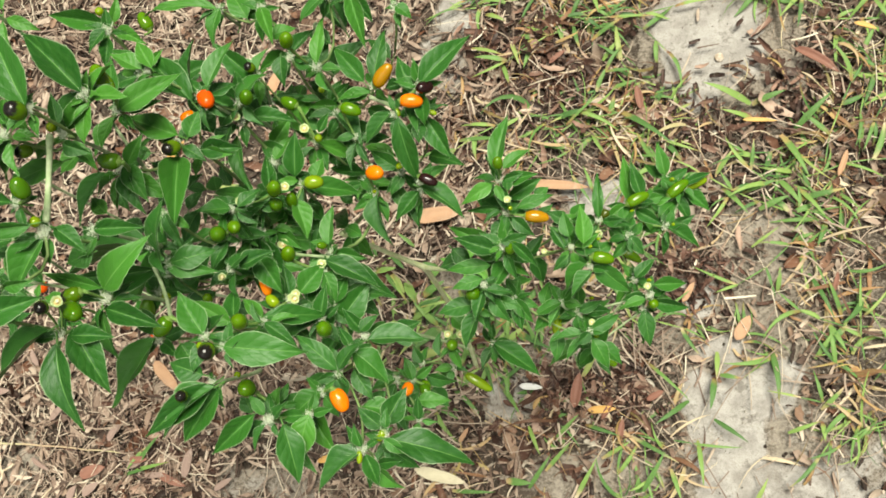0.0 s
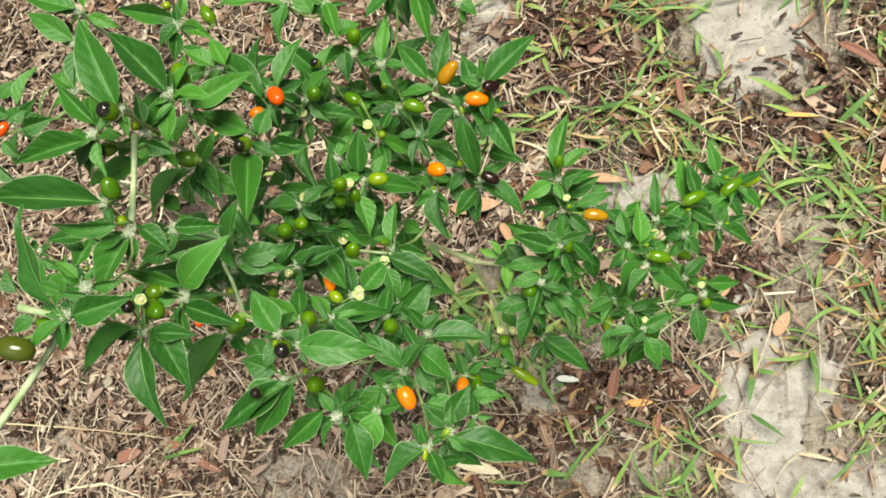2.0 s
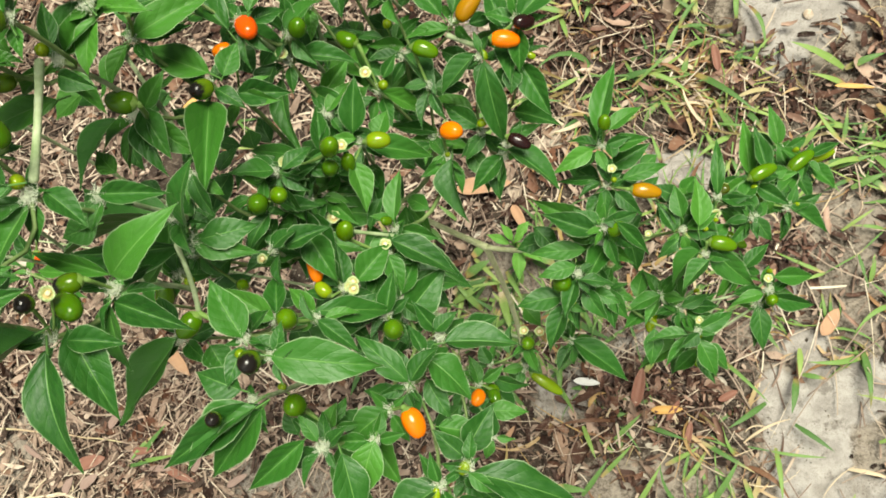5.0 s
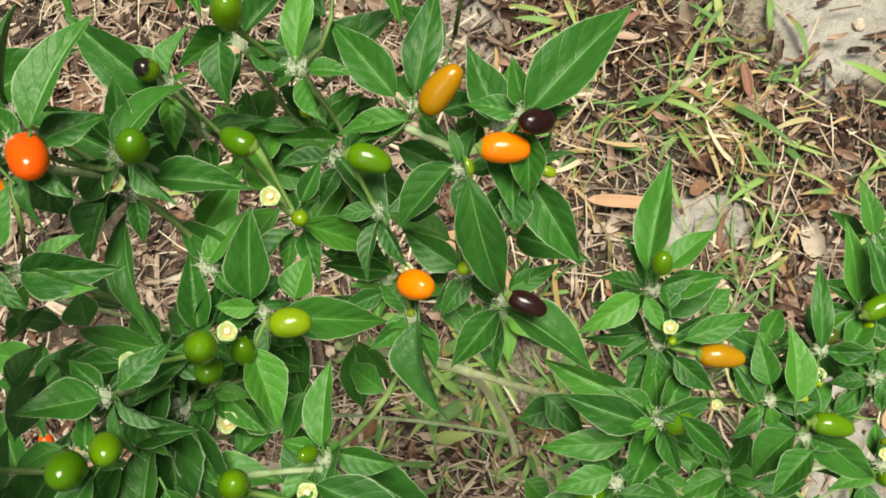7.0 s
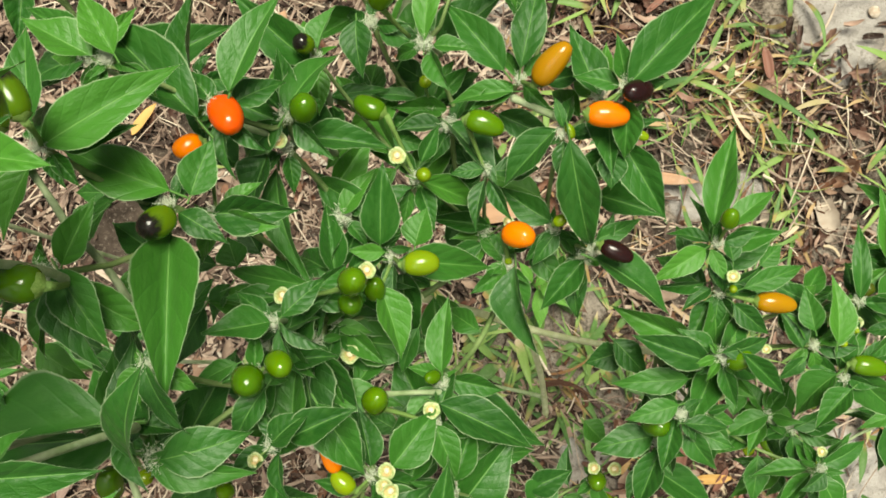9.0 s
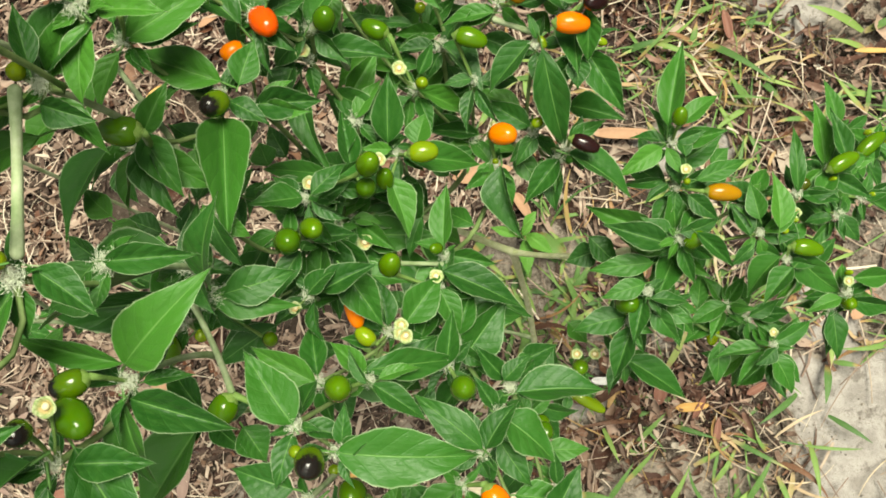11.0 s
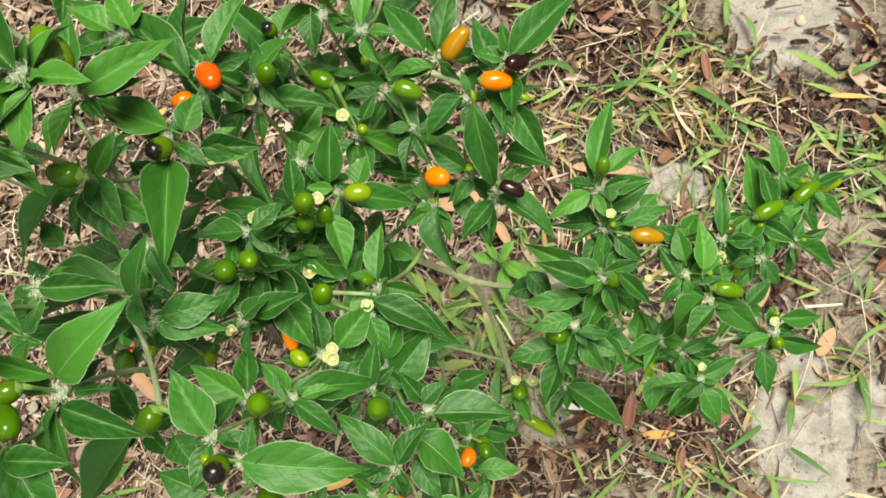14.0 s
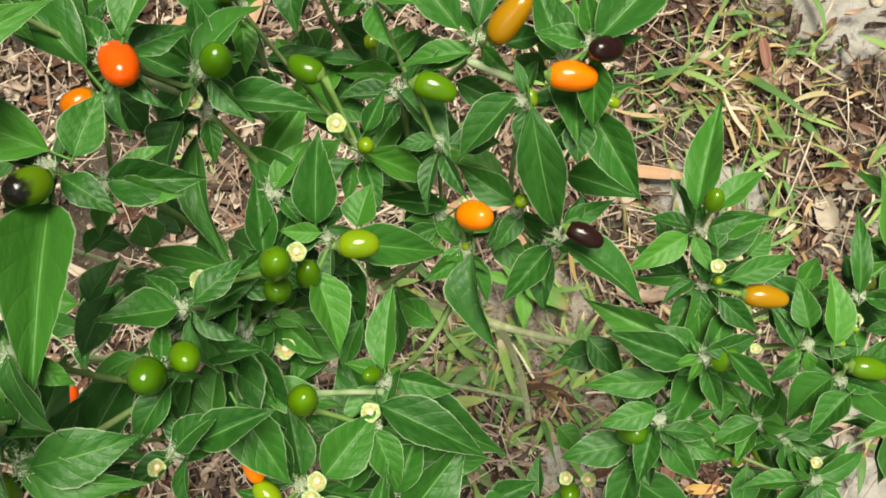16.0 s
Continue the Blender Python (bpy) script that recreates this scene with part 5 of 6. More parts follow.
sprig((-225, 70, 426), ((0, 0, 2, -3, 16, 0, 9),))
sprig((-290, 70, 464), ((0, 0, 2, -8, -19, -3, 11),))
sprig((-194, 75, 479), ((-2, 0, 1, 22, -3, -5, 11), (2, 0, 3, 22, 7, -1, 13),))
sprig((-206, 74, 455), ((0, 0, 2, 24, 1, -4, 9),))
sprig((-193, 96, 490), ((0, 0, 2, 9, -15, -3, 8),))
sprig((-198, 77, 539), ((0, 0, 2, 20, 2, -3, 8),))
sprig((-175, 77, 453), ((0, 0, 2, 9, 9, 0, 10),))
sprig((-155, 67, 421), ((-3, 1, 1, -18, 20, 2, 14), (6, 3, 3, 18, 20, -1, 14), (-3, -4, 2, -17, -2, 2, 6),))
sprig((-138, 82, 418), ((0, 0, 2, 7, -16, -3, 10),))
sprig((-133, 63, 418), ((0, 0, 2, 0, 7, 2, 6),))
sprig((-204, 111, 559), ((-2, 3, -3, 15, 23, -4, 14), (2, 1, 8, -2, 14, 9, 5), (0, -4, 0, 11, -7, -3, 7),))
sprig((-198, 51, 525), ((0, 4, 3, 23, 25, 13, 17), (0, 4, 4, -28, 10, 5, 7), (-1, -4, 1, 5, -25, -6, 13), (1, -4, 1, 25, -11, -4, 11),))
sprig((-202, 83, 483), ((0, 0, 2, -45, -17, -1, 17),))
sprig((-205, 71, 562), ((3, 2, -1, 15, -7, -5, 8), (-1, -2, -1, -14, -25, -6, 15), (-1, 1, 8, -30, 0, 9, 6),))
sprig((-198, 40, 476), ((0, 0, 2, -22, -32, -5, 19),))
sprig((-204, 34, 545), ((2, 3, -4, 17, -22, -12, 14), (1, -4, 4, 11, -37, -4, 15.5), (-2, 1, 6, -24, -20, 2, 15.5),))
sprig((-167, 40, 495), ((0, 0, 2, -13, 19, 4, 14),))
sprig((-171, 50, 455), ((0, 0, 2, -21, 11, 3, 12),))
sprig((-153, 34, 506), ((0, 0, 2, 35, -1, -6, 17),))
sprig((-155, 51, 456), ((-2, 3, -3, 25, 7, -26, 12), (2, -1, 5, 18, -12, -1, 8), (0, -1, 4, -6, 10, 5, 4),))
sprig((-134, 56, 431), ((0, 0, 2, 2, 18, 3, 9),))
sprig((-131, 58, 406), ((0, 0, 2, 16, 22, 2, 16),))
sprig((-114, 49, 420), ((-2, 2, 3, 7, 11, 2, 8), (2, -2, 1, 33, -1, -6, 14),))
sprig((-122, 29, 437), ((1, 1, 4, 11, 16, 2, 10), (0, 1, 4, -22, 18, 6, 12), (-1, -3, -1, 2, -9, -3, 5),))
sprig((-117, 40, 430), ((0, 0, 2, 18, -15, -5, 15),))
sprig((-128, 19, 444), ((0, 0, 2, -16, -14, -1, 14),))
sprig((-148, 11, 451), ((0, 0, 2, 2, 10, 2, 9),))
sprig((-165, 20, 487), ((-3, 3, 4, -20, 8, 4, 14), (-2, 0, -4, 3, -11, -8, 8), (2, -1, 4, -30, -25, 0, 14), (3, -2, 5, -21, -25, 1, 14),))
sprig((-199, 110, 589), ((0, 0, 2, -18, 34, 7, 16),))
sprig((-195, 126, 563), ((0, 0, 2, -26, 24, 7, 15),))
sprig((-216, 105, 577), ((2, 3, 3, -14, 18, 7, 8), (-2, -3, 1, -32, -12, 0, 12),))
sprig((-210, 79, 574), ((0, 0, 2, -49, 1, 5, 16),))
sprig((-215, 36, 581), ((-2, 2, 5, -19, 38, 10, 14), (3, 0, 1, 23, 8, -3, 12), (-2, -2, -1, -16, -17, -3, 8),))
sprig((-244, 201, 470), ((0, 0, 2, -33, 5, 5, 11),))
sprig((-234, 189, 488), ((0, 0, 2, -9, -11, 0, 8),))
sprig((-240, 163, 560), ((0, 0, 2, -26, 6, 5, 14),))
sprig((-224, 139, 583), ((0, 0, 2, -20, 11, 5, 10),))
sprig((-250, 112, 574), ((0, 5, 2, 6, 22, 2, 8), (3, -4, 1, 14, 1, -1, 7), (-3, -1, 2, 4, 5, 1, 7),))
sprig((-237, 129, 559), ((0, 0, 2, -4, 14, 4, 8),))
sprig((-193, 216, 453), ((1, 0, 2, -4, -20, -4, 11), (-1, 0, 2, -41, -2, 4, 9),))
sprig((-172, 218, 448), ((0, 0, 2, 7, -20, -3, 9),))
sprig((-137, 225, 445), ((0, 0, 2, -16, -15, -1, 10),))
sprig((-126, 227, 443), ((0, 0, 2, 8, -28, -9, 11),))
sprig((-103, 223, 433), ((0, 0, 2, 9, -6, -2, 9),))
sprig((-202, 161, 503), ((-3, 0, 1, -19, 8, 3, 10), (3, 0, 3, -5, 13, 5, 9),))
sprig((-244, -19, 576), ((0, 0, 2, 27, 4, -6, 14),))
sprig((-208, 46, 582), ((2, -3, 1, -11, -2, 2, 4), (-2, 3, 3, -11, 9, 5, 4),))
sprig((-147, 5, 462), ((-6, 2, 4, -26, -17, 1, 12), (7, -2, 0, 14, -29, -9, 14), (-1, -2, 0, -7, -15, -3, 5), (-1, 2, 4, -9, 11, 5, 6),))
sprig((-130, 8, 454), ((0, 0, 2, -6, -23, -4, 15),))
sprig((-108, -7, 438), ((0, -1, 1, -22, -21, -3, 14), (0, 1, 3, -4, 12, 5, 6),))
sprig((-105, -14, 426), ((0, 0, 2, 15, -12, -5, 11),))
sprig((-98, 0, 436), ((2, -2, 3, 43, -12, -12, 17), (1, -2, 6, 13, -9, 1, 7), (-2, 3, -4, -15, 13, -2, 10),))
sprig((-101, 5, 420), ((0, 0, 2, 10, 19, 1, 14),))
sprig((-116, 19, 317), ((0, 0, 2, -18, -7, 1, 9),))
sprig((-98, 9, 346), ((0, 0, 2, -1, 14, 4, 7),))
sprig((-114, 32, 339), ((0, 0, 2, -16, -7, 1, 9),))
sprig((-111, 34, 304), ((0, 0, 2, -6, 15, 4, 8),))
sprig((-106, 45, 300), ((0, 0, 2, -6, 11, 4, 9),))
sprig((-90, 45, 275), ((0, 0, 2, -13, -3, 2, 7),))
sprig((-87, 56, 302), ((0, 0, 2, 7, -15, -4, 8),))
sprig((-64, 61, 276), ((0, 0, 2, 32, -20, -12, 16),))
sprig((-67, 75, 341), ((1, -2, 3, -7, -25, -3, 12), (-1, 2, 1, -24, -4, 1, 14),))
sprig((-61, 86, 358), ((-1, 3, 2, -19, -3, 2, 10), (1, -3, 2, 17, -4, -3, 7),))
sprig((-58, 81, 346), ((0, 0, 2, 12, -15, -5, 10),))
sprig((-47, 85, 315), ((0, 0, 2, 12, -15, -6, 10),))
sprig((-19, 85, 298), ((0, 0, 2, -18, -10, 1, 10),))
sprig((-8, 80, 291), ((1, 3, -2, -15, 6, 0, 9), (0, 0, 3, 15, 8, 0, 8), (-1, -3, 5, 1, -15, 1, 9),))
sprig((-1, 66, 308), ((0, 1, -1, 19, 12, -5, 10), (0, -1, 5, -9, -9, 3, 8),))
sprig((-6, 63, 267), ((0, 0, 2, -22, -15, 0, 13),))
sprig((4, 61, 279), ((0, 0, 2, 16, -12, -6, 12),))
sprig((36, 91, 293), ((-3, -3, 3, -20, -10, 3, 8), (1, -3, -3, 26, -6, -11, 10), (2, 6, 5, 23, 8, -1, 11),))
sprig((33, 84, 279), ((0, 0, 2, 4, -24, -6, 13),))
sprig((-1, 101, 336), ((2, 4, -1, 26, -14, -13, 14), (-3, 1, 2, -15, -15, -10, 13), (1, -4, 6, -11, -19, 3, 10),))
sprig((-12, 112, 339), ((-2, -4, -3, -11, -13, -8, 7), (7, 1, 5, 5, 25, 7, 12), (-4, -1, 1, -13, 13, 3, 11), (-1, 5, 6, -5, 21, 7, 10),))
sprig((-14, 128, 336), ((0, 0, 2, -13, 6, 4, 10),))
sprig((4, 129, 338), ((0, 0, 2, -1, 29, 4, 8),))
sprig((24, 143, 317), ((-1, 3, -2, -5, 33, 1, 11), (6, 3, 7, -1, 26, 10, 10), (-1, -6, 0, -8, -29, 6, 11), (-4, 0, 3, -19, -13, 0, 9),))
sprig((51, 179, 250), ((-1, 2, 0, -7, 27, 3, 11), (1, -2, 4, 15, 8, 1, 8),))
sprig((59, 166, 278), ((0, 0, 2, 19, 10, -2, 7),))
sprig((54, 162, 267), ((0, 0, 2, 12, -18, -6, 10),))
sprig((47, 136, 288), ((0, 0, 2, 22, -12, -7, 11),))
sprig((47, 151, 261), ((0, 0, 2, 0, -13, -2, 9),))
sprig((35, 149, 306), ((0, 0, 2, 9, 3, 0, 8),))
sprig((22, 120, 333), ((0, 0, 2, 9, -11, -3, 9),))
sprig((28, 106, 265), ((0, 0, 2, 14, 15, 0, 10),))
# stems that stand clear of the leaves
stem((-342, 138, 2), (-353, 155, 438), 1.4, 0.9, 0.03)
stem((-109, 80, 30), (-290, 95, 285), 1.3, 0.8, 0.03)
stem((-206, 108, 565), (-205, 76, 562), 1.15, 1.2, 0.02)
stem((-222, 32, 572), (-246, -7, 570), 1.2, 1.5, 0.02)
stem((-219, 137, 500), (-209, 124, 499), 0.8, 0.9, 0.02)
stem((-209, 124, 499), (-205, 111, 478), 0.9, 1.0, 0.02)
stem((-205, 74, 473), (-184, 47, 494), 0.85, 0.9, 0.02)
stem((-182, 153, 482), (-182, 159, 447), 0.9, 0.85, 0.02)
stem((-119, 180, 414), (-106, 173, 419), 1.1, 1.1, 0.02)
stem((-152, 90, 426), (-138, 91, 414), 0.8, 0.8, 0.02)
stem((-148, 217, 428), (-156, 203, 413), 1.5, 1.4, 0.02)
stem((-232, 38, 583), (-219, 36, 578), 1.4, 1.4, 0.02)
# a lower tier of older leaves on the inner twigs
deep = random.Random(17)
for _ in range(38):
    p, d = deep.choice([q for q in TWIGS if q[0].x < -0.15 and 0.30 < q[0].z < 0.41])
    way = Vector((d.y, -d.x, 0)).normalized() * deep.choice((-1, 1)) + d * deep.uniform(-0.6, 0.6) + Vector((deep.gauss(0, 0.3), deep.gauss(0, 0.3), deep.uniform(-0.9, -0.35)))
    way = way.normalized() * deep.uniform(0.020, 0.032)
    shared("leaf", LEAVES[deep.randrange(len(LEAVES))], ORIGIN @ axes(way, (deep.gauss(0, 0.25), deep.gauss(0, 0.25), 1), p + way * 0.13, way.length * deep.uniform(0.38, 0.48), way.length, way.length * 0.9), plant)
# lower, shaded leaves
low_leaf((-174, 174, 403), (-186, 174, 403), 7)
low_leaf((-150, 191, 398), (-161, 197, 398), 8)
low_leaf((-158, 170, 404), (-146, 168, 400), 7)
low_leaf((-170, 183, 402), (-178, 191, 402), 7)
low_leaf((-201, 120, 421), (-207, 108, 418), 8)
low_leaf((-203, 125, 428), (-217, 127, 428), 6)
low_leaf((-159, 106, 389), (-166, 91, 386), 9)
low_leaf((-147, 110, 401), (-152, 95, 398), 7)
low_leaf((-191, 110, 421), (-200, 117, 421), 7)
low_leaf((-200, 136, 474), (-208, 146, 474), 9)
low_leaf((-195, 137, 474), (-192, 147, 472), 7)
low_leaf((-164, 122, 420), (-176, 126, 420), 8)
low_leaf((-194, 130, 417), (-201, 142, 418), 9)
low_leaf((-187, 96, 408), (-178, 98, 405), 6)
low_leaf((-176, 98, 376), (-166, 91, 372), 9)
low_leaf((-141, 135, 360), (-150, 140, 360), 7)
low_leaf((-134, 164, 391), (-139, 172, 391), 7)
low_leaf((-166, 144, 405), (-158, 155, 403), 8)
low_leaf((-203, 120, 450), (-196, 128, 448), 5)
low_leaf((-313, 69, 264), (-322, 94, 266), 15)
low_leaf((-58, 138, 352), (-63, 153, 353), 7)
low_leaf((-33, 139, 350), (-25, 147, 348), 8)
low_leaf((-34, 128, 337), (-23, 140, 335), 8)
low_leaf((-19, 125, 334), (-9, 135, 332), 10)
low_leaf((-23, 125, 338), (-17, 114, 334), 8)
low_leaf((-42, 91, 309), (-49, 79, 306), 10)
low_leaf((-18, 90, 277), (-26, 76, 275), 10)
low_leaf((-79, 107, 326), (-93, 102, 325), 12)
low_leaf((-83, 111, 341), (-70, 98, 336), 11)
low_leaf((-91, 78, 281), (-81, 68, 277), 11)
low_leaf((-181, 62, 431), (-169, 61, 427), 8)
low_leaf((-207, 120, 470), (-205, 108, 467), 10)
low_leaf((-203, 109, 447), (-197, 120, 445), 9)
low_leaf((-198, 125, 425), (-202, 134, 424), 10)
low_leaf((-264, 100, 397), (-252, 105, 394), 9)
low_leaf((-319, 78, 289), (-336, 80, 289), 13)
low_leaf((-279, 93, 330), (-296, 99, 331), 10)
low_leaf((-235, 145, 431), (-248, 145, 430), 8)
low_leaf((-162, 75, 397), (-171, 81, 397), 9)
low_leaf((-153, 78, 395), (-163, 83, 395), 7)
low_leaf((-143, 72, 390), (-148, 60, 387), 9)
low_leaf((-127, 72, 384), (-116, 65, 380), 9)
low_leaf((-216, 80, 511), (-225, 71, 509), 10)
low_leaf((-210, 105, 465), (-205, 90, 460), 13)
low_leaf((-204, 112, 433), (-213, 95, 429), 11)
low_leaf((-228, 99, 443), (-241, 104, 443), 10)
low_leaf((-198, 75, 439), (-207, 67, 436), 10)
low_leaf((-169, 50, 437), (-165, 38, 433), 9)
low_leaf((-147, 40, 423), (-139, 51, 422), 10)
low_leaf((-112, 53, 357), (-102, 63, 355), 15)
low_leaf((-112, 58, 358), (-97, 65, 356), 10)
low_leaf((-187, 38, 476), (-181, 28, 472), 11)
low_leaf((-162, 8, 444), (-168, 19, 444), 8)
low_leaf((-119, 22, 296), (-122, 2, 291), 8)
low_leaf((-106, 32, 260), (-95, 20, 254), 14)
low_leaf((-264, 65, 511), (-253, 59, 506), 6)
low_leaf((-263, 75, 498), (-276, 80, 499), 7)
low_leaf((-263, 53, 511), (-277, 57, 512), 6)
low_leaf((-283, 52, 514), (-290, 64, 515), 8)
low_leaf((-257, 39, 538), (-267, 32, 537), 7)
low_leaf((-218, 134, 468), (-227, 123, 466), 11)
low_leaf((-238, 126, 492), (-249, 116, 490), 13)
low_leaf((-199, 159, 454), (-191, 149, 448), 12)
low_leaf((-216, 74, 509), (-229, 69, 508), 11)
low_leaf((-171, 207, 436), (-157, 214, 433), 11)
low_leaf((-154, 192, 415), (-145, 218, 416), 12)
low_leaf((-177, 182, 441), (-190, 193, 443), 13)
low_leaf((-344, 168, 450), (-334, 186, 450), 9)
low_leaf((-338, 153, 451), (-322, 156, 446), 9)
low_leaf((-360, 170, 443), (-350, 182, 442), 8)
low_leaf((-359, 147, 436), (-349, 138, 431), 8)
low_leaf((-351, 159, 444), (-364, 164, 445), 8)
low_leaf((-358, 155, 427), (-359, 135, 421), 8)
low_leaf((-357, 132, 444), (-343, 121, 437), 9)
low_leaf((-168, 87, 438), (-155, 68, 432), 13)
low_leaf((-191, 69, 433), (-212, 55, 432), 11)
low_leaf((-182, 93, 433), (-193, 78, 430), 10)
low_leaf((-184, 75, 440), (-167, 78, 436), 9)
low_leaf((-277, 92, 354), (-301, 100, 356), 11)
low_leaf((-235, 99, 463), (-223, 91, 458), 9)
low_leaf((-201, 78, 478), (-202, 103, 480), 11)
low_leaf((-215, 78, 449), (-264, 72, 452), 15)
low_leaf((-293, 117, 287), (-322, 120, 288), 15)
low_leaf((-209, 124, 453), (-223, 133, 454), 10)
low_leaf((-204, 103, 474), (-195, 118, 473), 9)
low_leaf((-219, 95, 496), (-228, 103, 496), 8)
low_leaf((-228, 85, 485), (-238, 92, 485), 8)
low_leaf((-237, 118, 457), (-232, 107, 453), 9)
low_leaf((-198, 70, 427), (-213, 59, 425), 10)
low_leaf((-218, 137, 504), (-226, 121, 500), 9)
low_leaf((-240, 125, 479), (-252, 133, 479), 9)
# hanging leaves below the tall shoots
low_leaf((-218, 105, 570), (-234, 94, 555), 8.4)
low_leaf((-217, 104, 568), (-230, 91, 552), 9.2)
low_leaf((-212, 104, 546), (-240, 95, 540), 10.1)
low_leaf((-208, 110, 558), (-223, 104, 547), 5.3)
low_leaf((-191, 77, 498), (-183, 97, 516), 12.5)
low_leaf((-226, 73, 440), (-238, 63, 430), 9.9)
# a side twig low on the shaded side, with its leaves
stem((-237, 67, 413), (-290, 70, 466), 0.9, 0.7, 0.05)
stem((-262, 69, 438), (-256, 80, 508), 0.7, 0.6, 0.05)
low_leaf((-162, 17, 487), (-180, -7, 479), 13)
low_leaf((-289, 69, 465), (-304, 56, 460), 8.4)
low_leaf((-280, 65, 458), (-297, 59, 455), 6.0)
low_leaf((-262, 68, 440), (-267, 50, 434), 9.0)
low_leaf((-256, 80, 508), (-274, 76, 512), 8.5)
low_leaf((-256, 80, 506), (-245, 89, 510), 6.0)
low_leaf((-276, 70, 452), (-286, 82, 452), 6.0)
low_leaf((-250, 68, 426), (-262, 82, 420), 8.0)
low_leaf((-256, 78, 490), (-272, 88, 486), 8.0)
berry(RED, (-189, 160, 472), (-187, 159, 477), (-180, 151, 484), 8.2)
berry(ORANGE, (-188, 133, 470), (-192, 151, 473), (-198, 147, 475), 6.0)
berry(AMBER, (-117, 185, 416), (-112, 179, 432), (-103, 188, 439), 7.9)
berry(ORANGE, (-87, 176, 438), (-98, 169, 436), (-86, 169, 434), 7.5)
berry(ORANGE, (-120, 132, 390), (-121, 140, 404), (-112, 138, 410), 8.3)
berry(AMBER, (-49, 128, 361), (-38, 125, 365), (-24, 124, 363), 7.5)
berry(BLACK, (-87, 176, 438), (-81, 176, 437), (-88, 173, 443), 6.6)
berry(BLACK, (-93, 137, 394), (-92, 137, 407), (-82, 133, 405), 6.0)
berry(GREEN, (-127, 158, 412), (-132, 170, 427), (-121, 167, 425), 7.4)
berry(GREEN, (-175, 161, 460), (-170, 160, 463), (-167, 162, 471), 7.3)
berry(GREEN, (-144, 190, 434), (-153, 192, 458), (-150, 193, 468), 7.7)
berry(GREEN, (-148, 155, 413), (-156, 171, 427), (-165, 175, 428), 7.2)
berry(GREEN, (-176, 116, 432), (-160, 119, 442), (-156, 120, 453), 8.0)
berry(GREEN, (-153, 130, 418), (-157, 118, 420), (-156, 122, 428), 6.5)
berry(GREEN, (-169, 124, 421), (-163, 115, 429), (-160, 114, 438), 7.4)
berry(LIME, (-153, 130, 418), (-147, 126, 434), (-137, 127, 433), 7.3)
berry(GREEN, (-52, 143, 375), (-51, 147, 388), (-51, 150, 396), 6.1)
berry(GREEN, (-49, 106, 370), (-47, 104, 368), (-41, 106, 375), 7.6)
berry(TURNING, (-173, 182, 444), (-173, 183, 450), (-175, 183, 456), 5.7)
berry(GREEN, (-182, 94, 451), (-182, 93, 456), (-178, 92, 467), 8.7)
berry(GREEN, (-182, 94, 451), (-176, 98, 453), (-171, 96, 462), 7.3)
berry(GREEN, (-138, 82, 418), (-154, 87, 430), (-151, 90, 440), 7.7)
berry(GREEN, (-1, 101, 336), (0, 106, 342), (13, 104, 340), 7.7)
berry(LIME, (-146, 181, 403), (-146, 183, 417), (-145, 184, 421), 4.0)
berry(LIME, (-148, 155, 413), (-145, 154, 422), (-143, 153, 427), 4.5)
berry(LIME, (-106, 145, 387), (-106, 144, 400), (-102, 146, 401), 3.8)
berry(LIME, (-120, 132, 390), (-120, 133, 390), (-120, 133, 393), 2.8)
berry(LIME, (-104, 168, 419), (-103, 170, 422), (-101, 166, 421), 2.7)
berry(LIME, (-88, 166, 419), (-84, 166, 427), (-80, 165, 426), 2.9)
berry(LIME, (-49, 128, 361), (-46, 129, 367), (-46, 128, 371), 2.9)
berry(LIME, (-199, 169, 464), (-197, 162, 470), (-196, 162, 473), 3.3)
berry(GREEN, (-137, 94, 414), (-138, 96, 420), (-140, 95, 426), 4.3)
berry(CUP, (-179, 156, 445), (-182, 156, 447), (-179, 156, 454), 6.0)
berry(CUP, (-148, 155, 413), (-154, 159, 418), (-152, 159, 425), 6.1)
berry(CUP, (-128, 142, 385), (-122, 144, 395), (-120, 144, 402), 4.2)
berry(CUP, (-49, 128, 361), (-46, 131, 368), (-47, 132, 375), 5.1)
berry(CUP, (-12, 112, 339), (-27, 109, 330), (-28, 110, 337), 4.2)
berry(CUP, (-169, 124, 421), (-159, 124, 428), (-157, 124, 435), 5.7)
berry(CUP, (-176, 116, 432), (-182, 116, 430), (-180, 116, 437), 5.7)
berry(CUP, (-184, 103, 437), (-187, 97, 436), (-185, 98, 444), 5.5)
berry(CUP, (-172, 110, 401), (-169, 100, 394), (-168, 101, 401), 7.1)
berry(CUP, (-138, 82, 418), (-141, 84, 414), (-139, 86, 421), 5.9)
berry(CUP, (-155, 67, 421), (-151, 69, 420), (-150, 69, 427), 5.7)
berry(CUP, (-155, 67, 421), (-150, 66, 428), (-149, 66, 435), 5.5)
berry(TURNING, (-195, 133, 482), (-192, 130, 487), (-195, 125, 495), 7.4)
berry(TURNING, (-214, 141, 505), (-207, 142, 523), (-212, 151, 525), 6.5)
berry(GREEN, (-237, 67, 413), (-232, 57, 421), (-229, 65, 431), 8.5)
berry(ORANGE, (-155, 67, 421), (-167, 80, 431), (-164, 68, 429), 6.6)
berry(GREEN, (-206, 74, 455), (-190, 63, 442), (-188, 64, 450), 5.3)
berry(GREEN, (-211, 114, 502), (-198, 110, 526), (-208, 111, 527), 7.7)
berry(TURNING, (-198, 51, 525), (-201, 52, 539), (-209, 49, 540), 6.5)
berry(GREEN, (-204, 34, 545), (-207, 45, 539), (-197, 41, 547), 8.6)
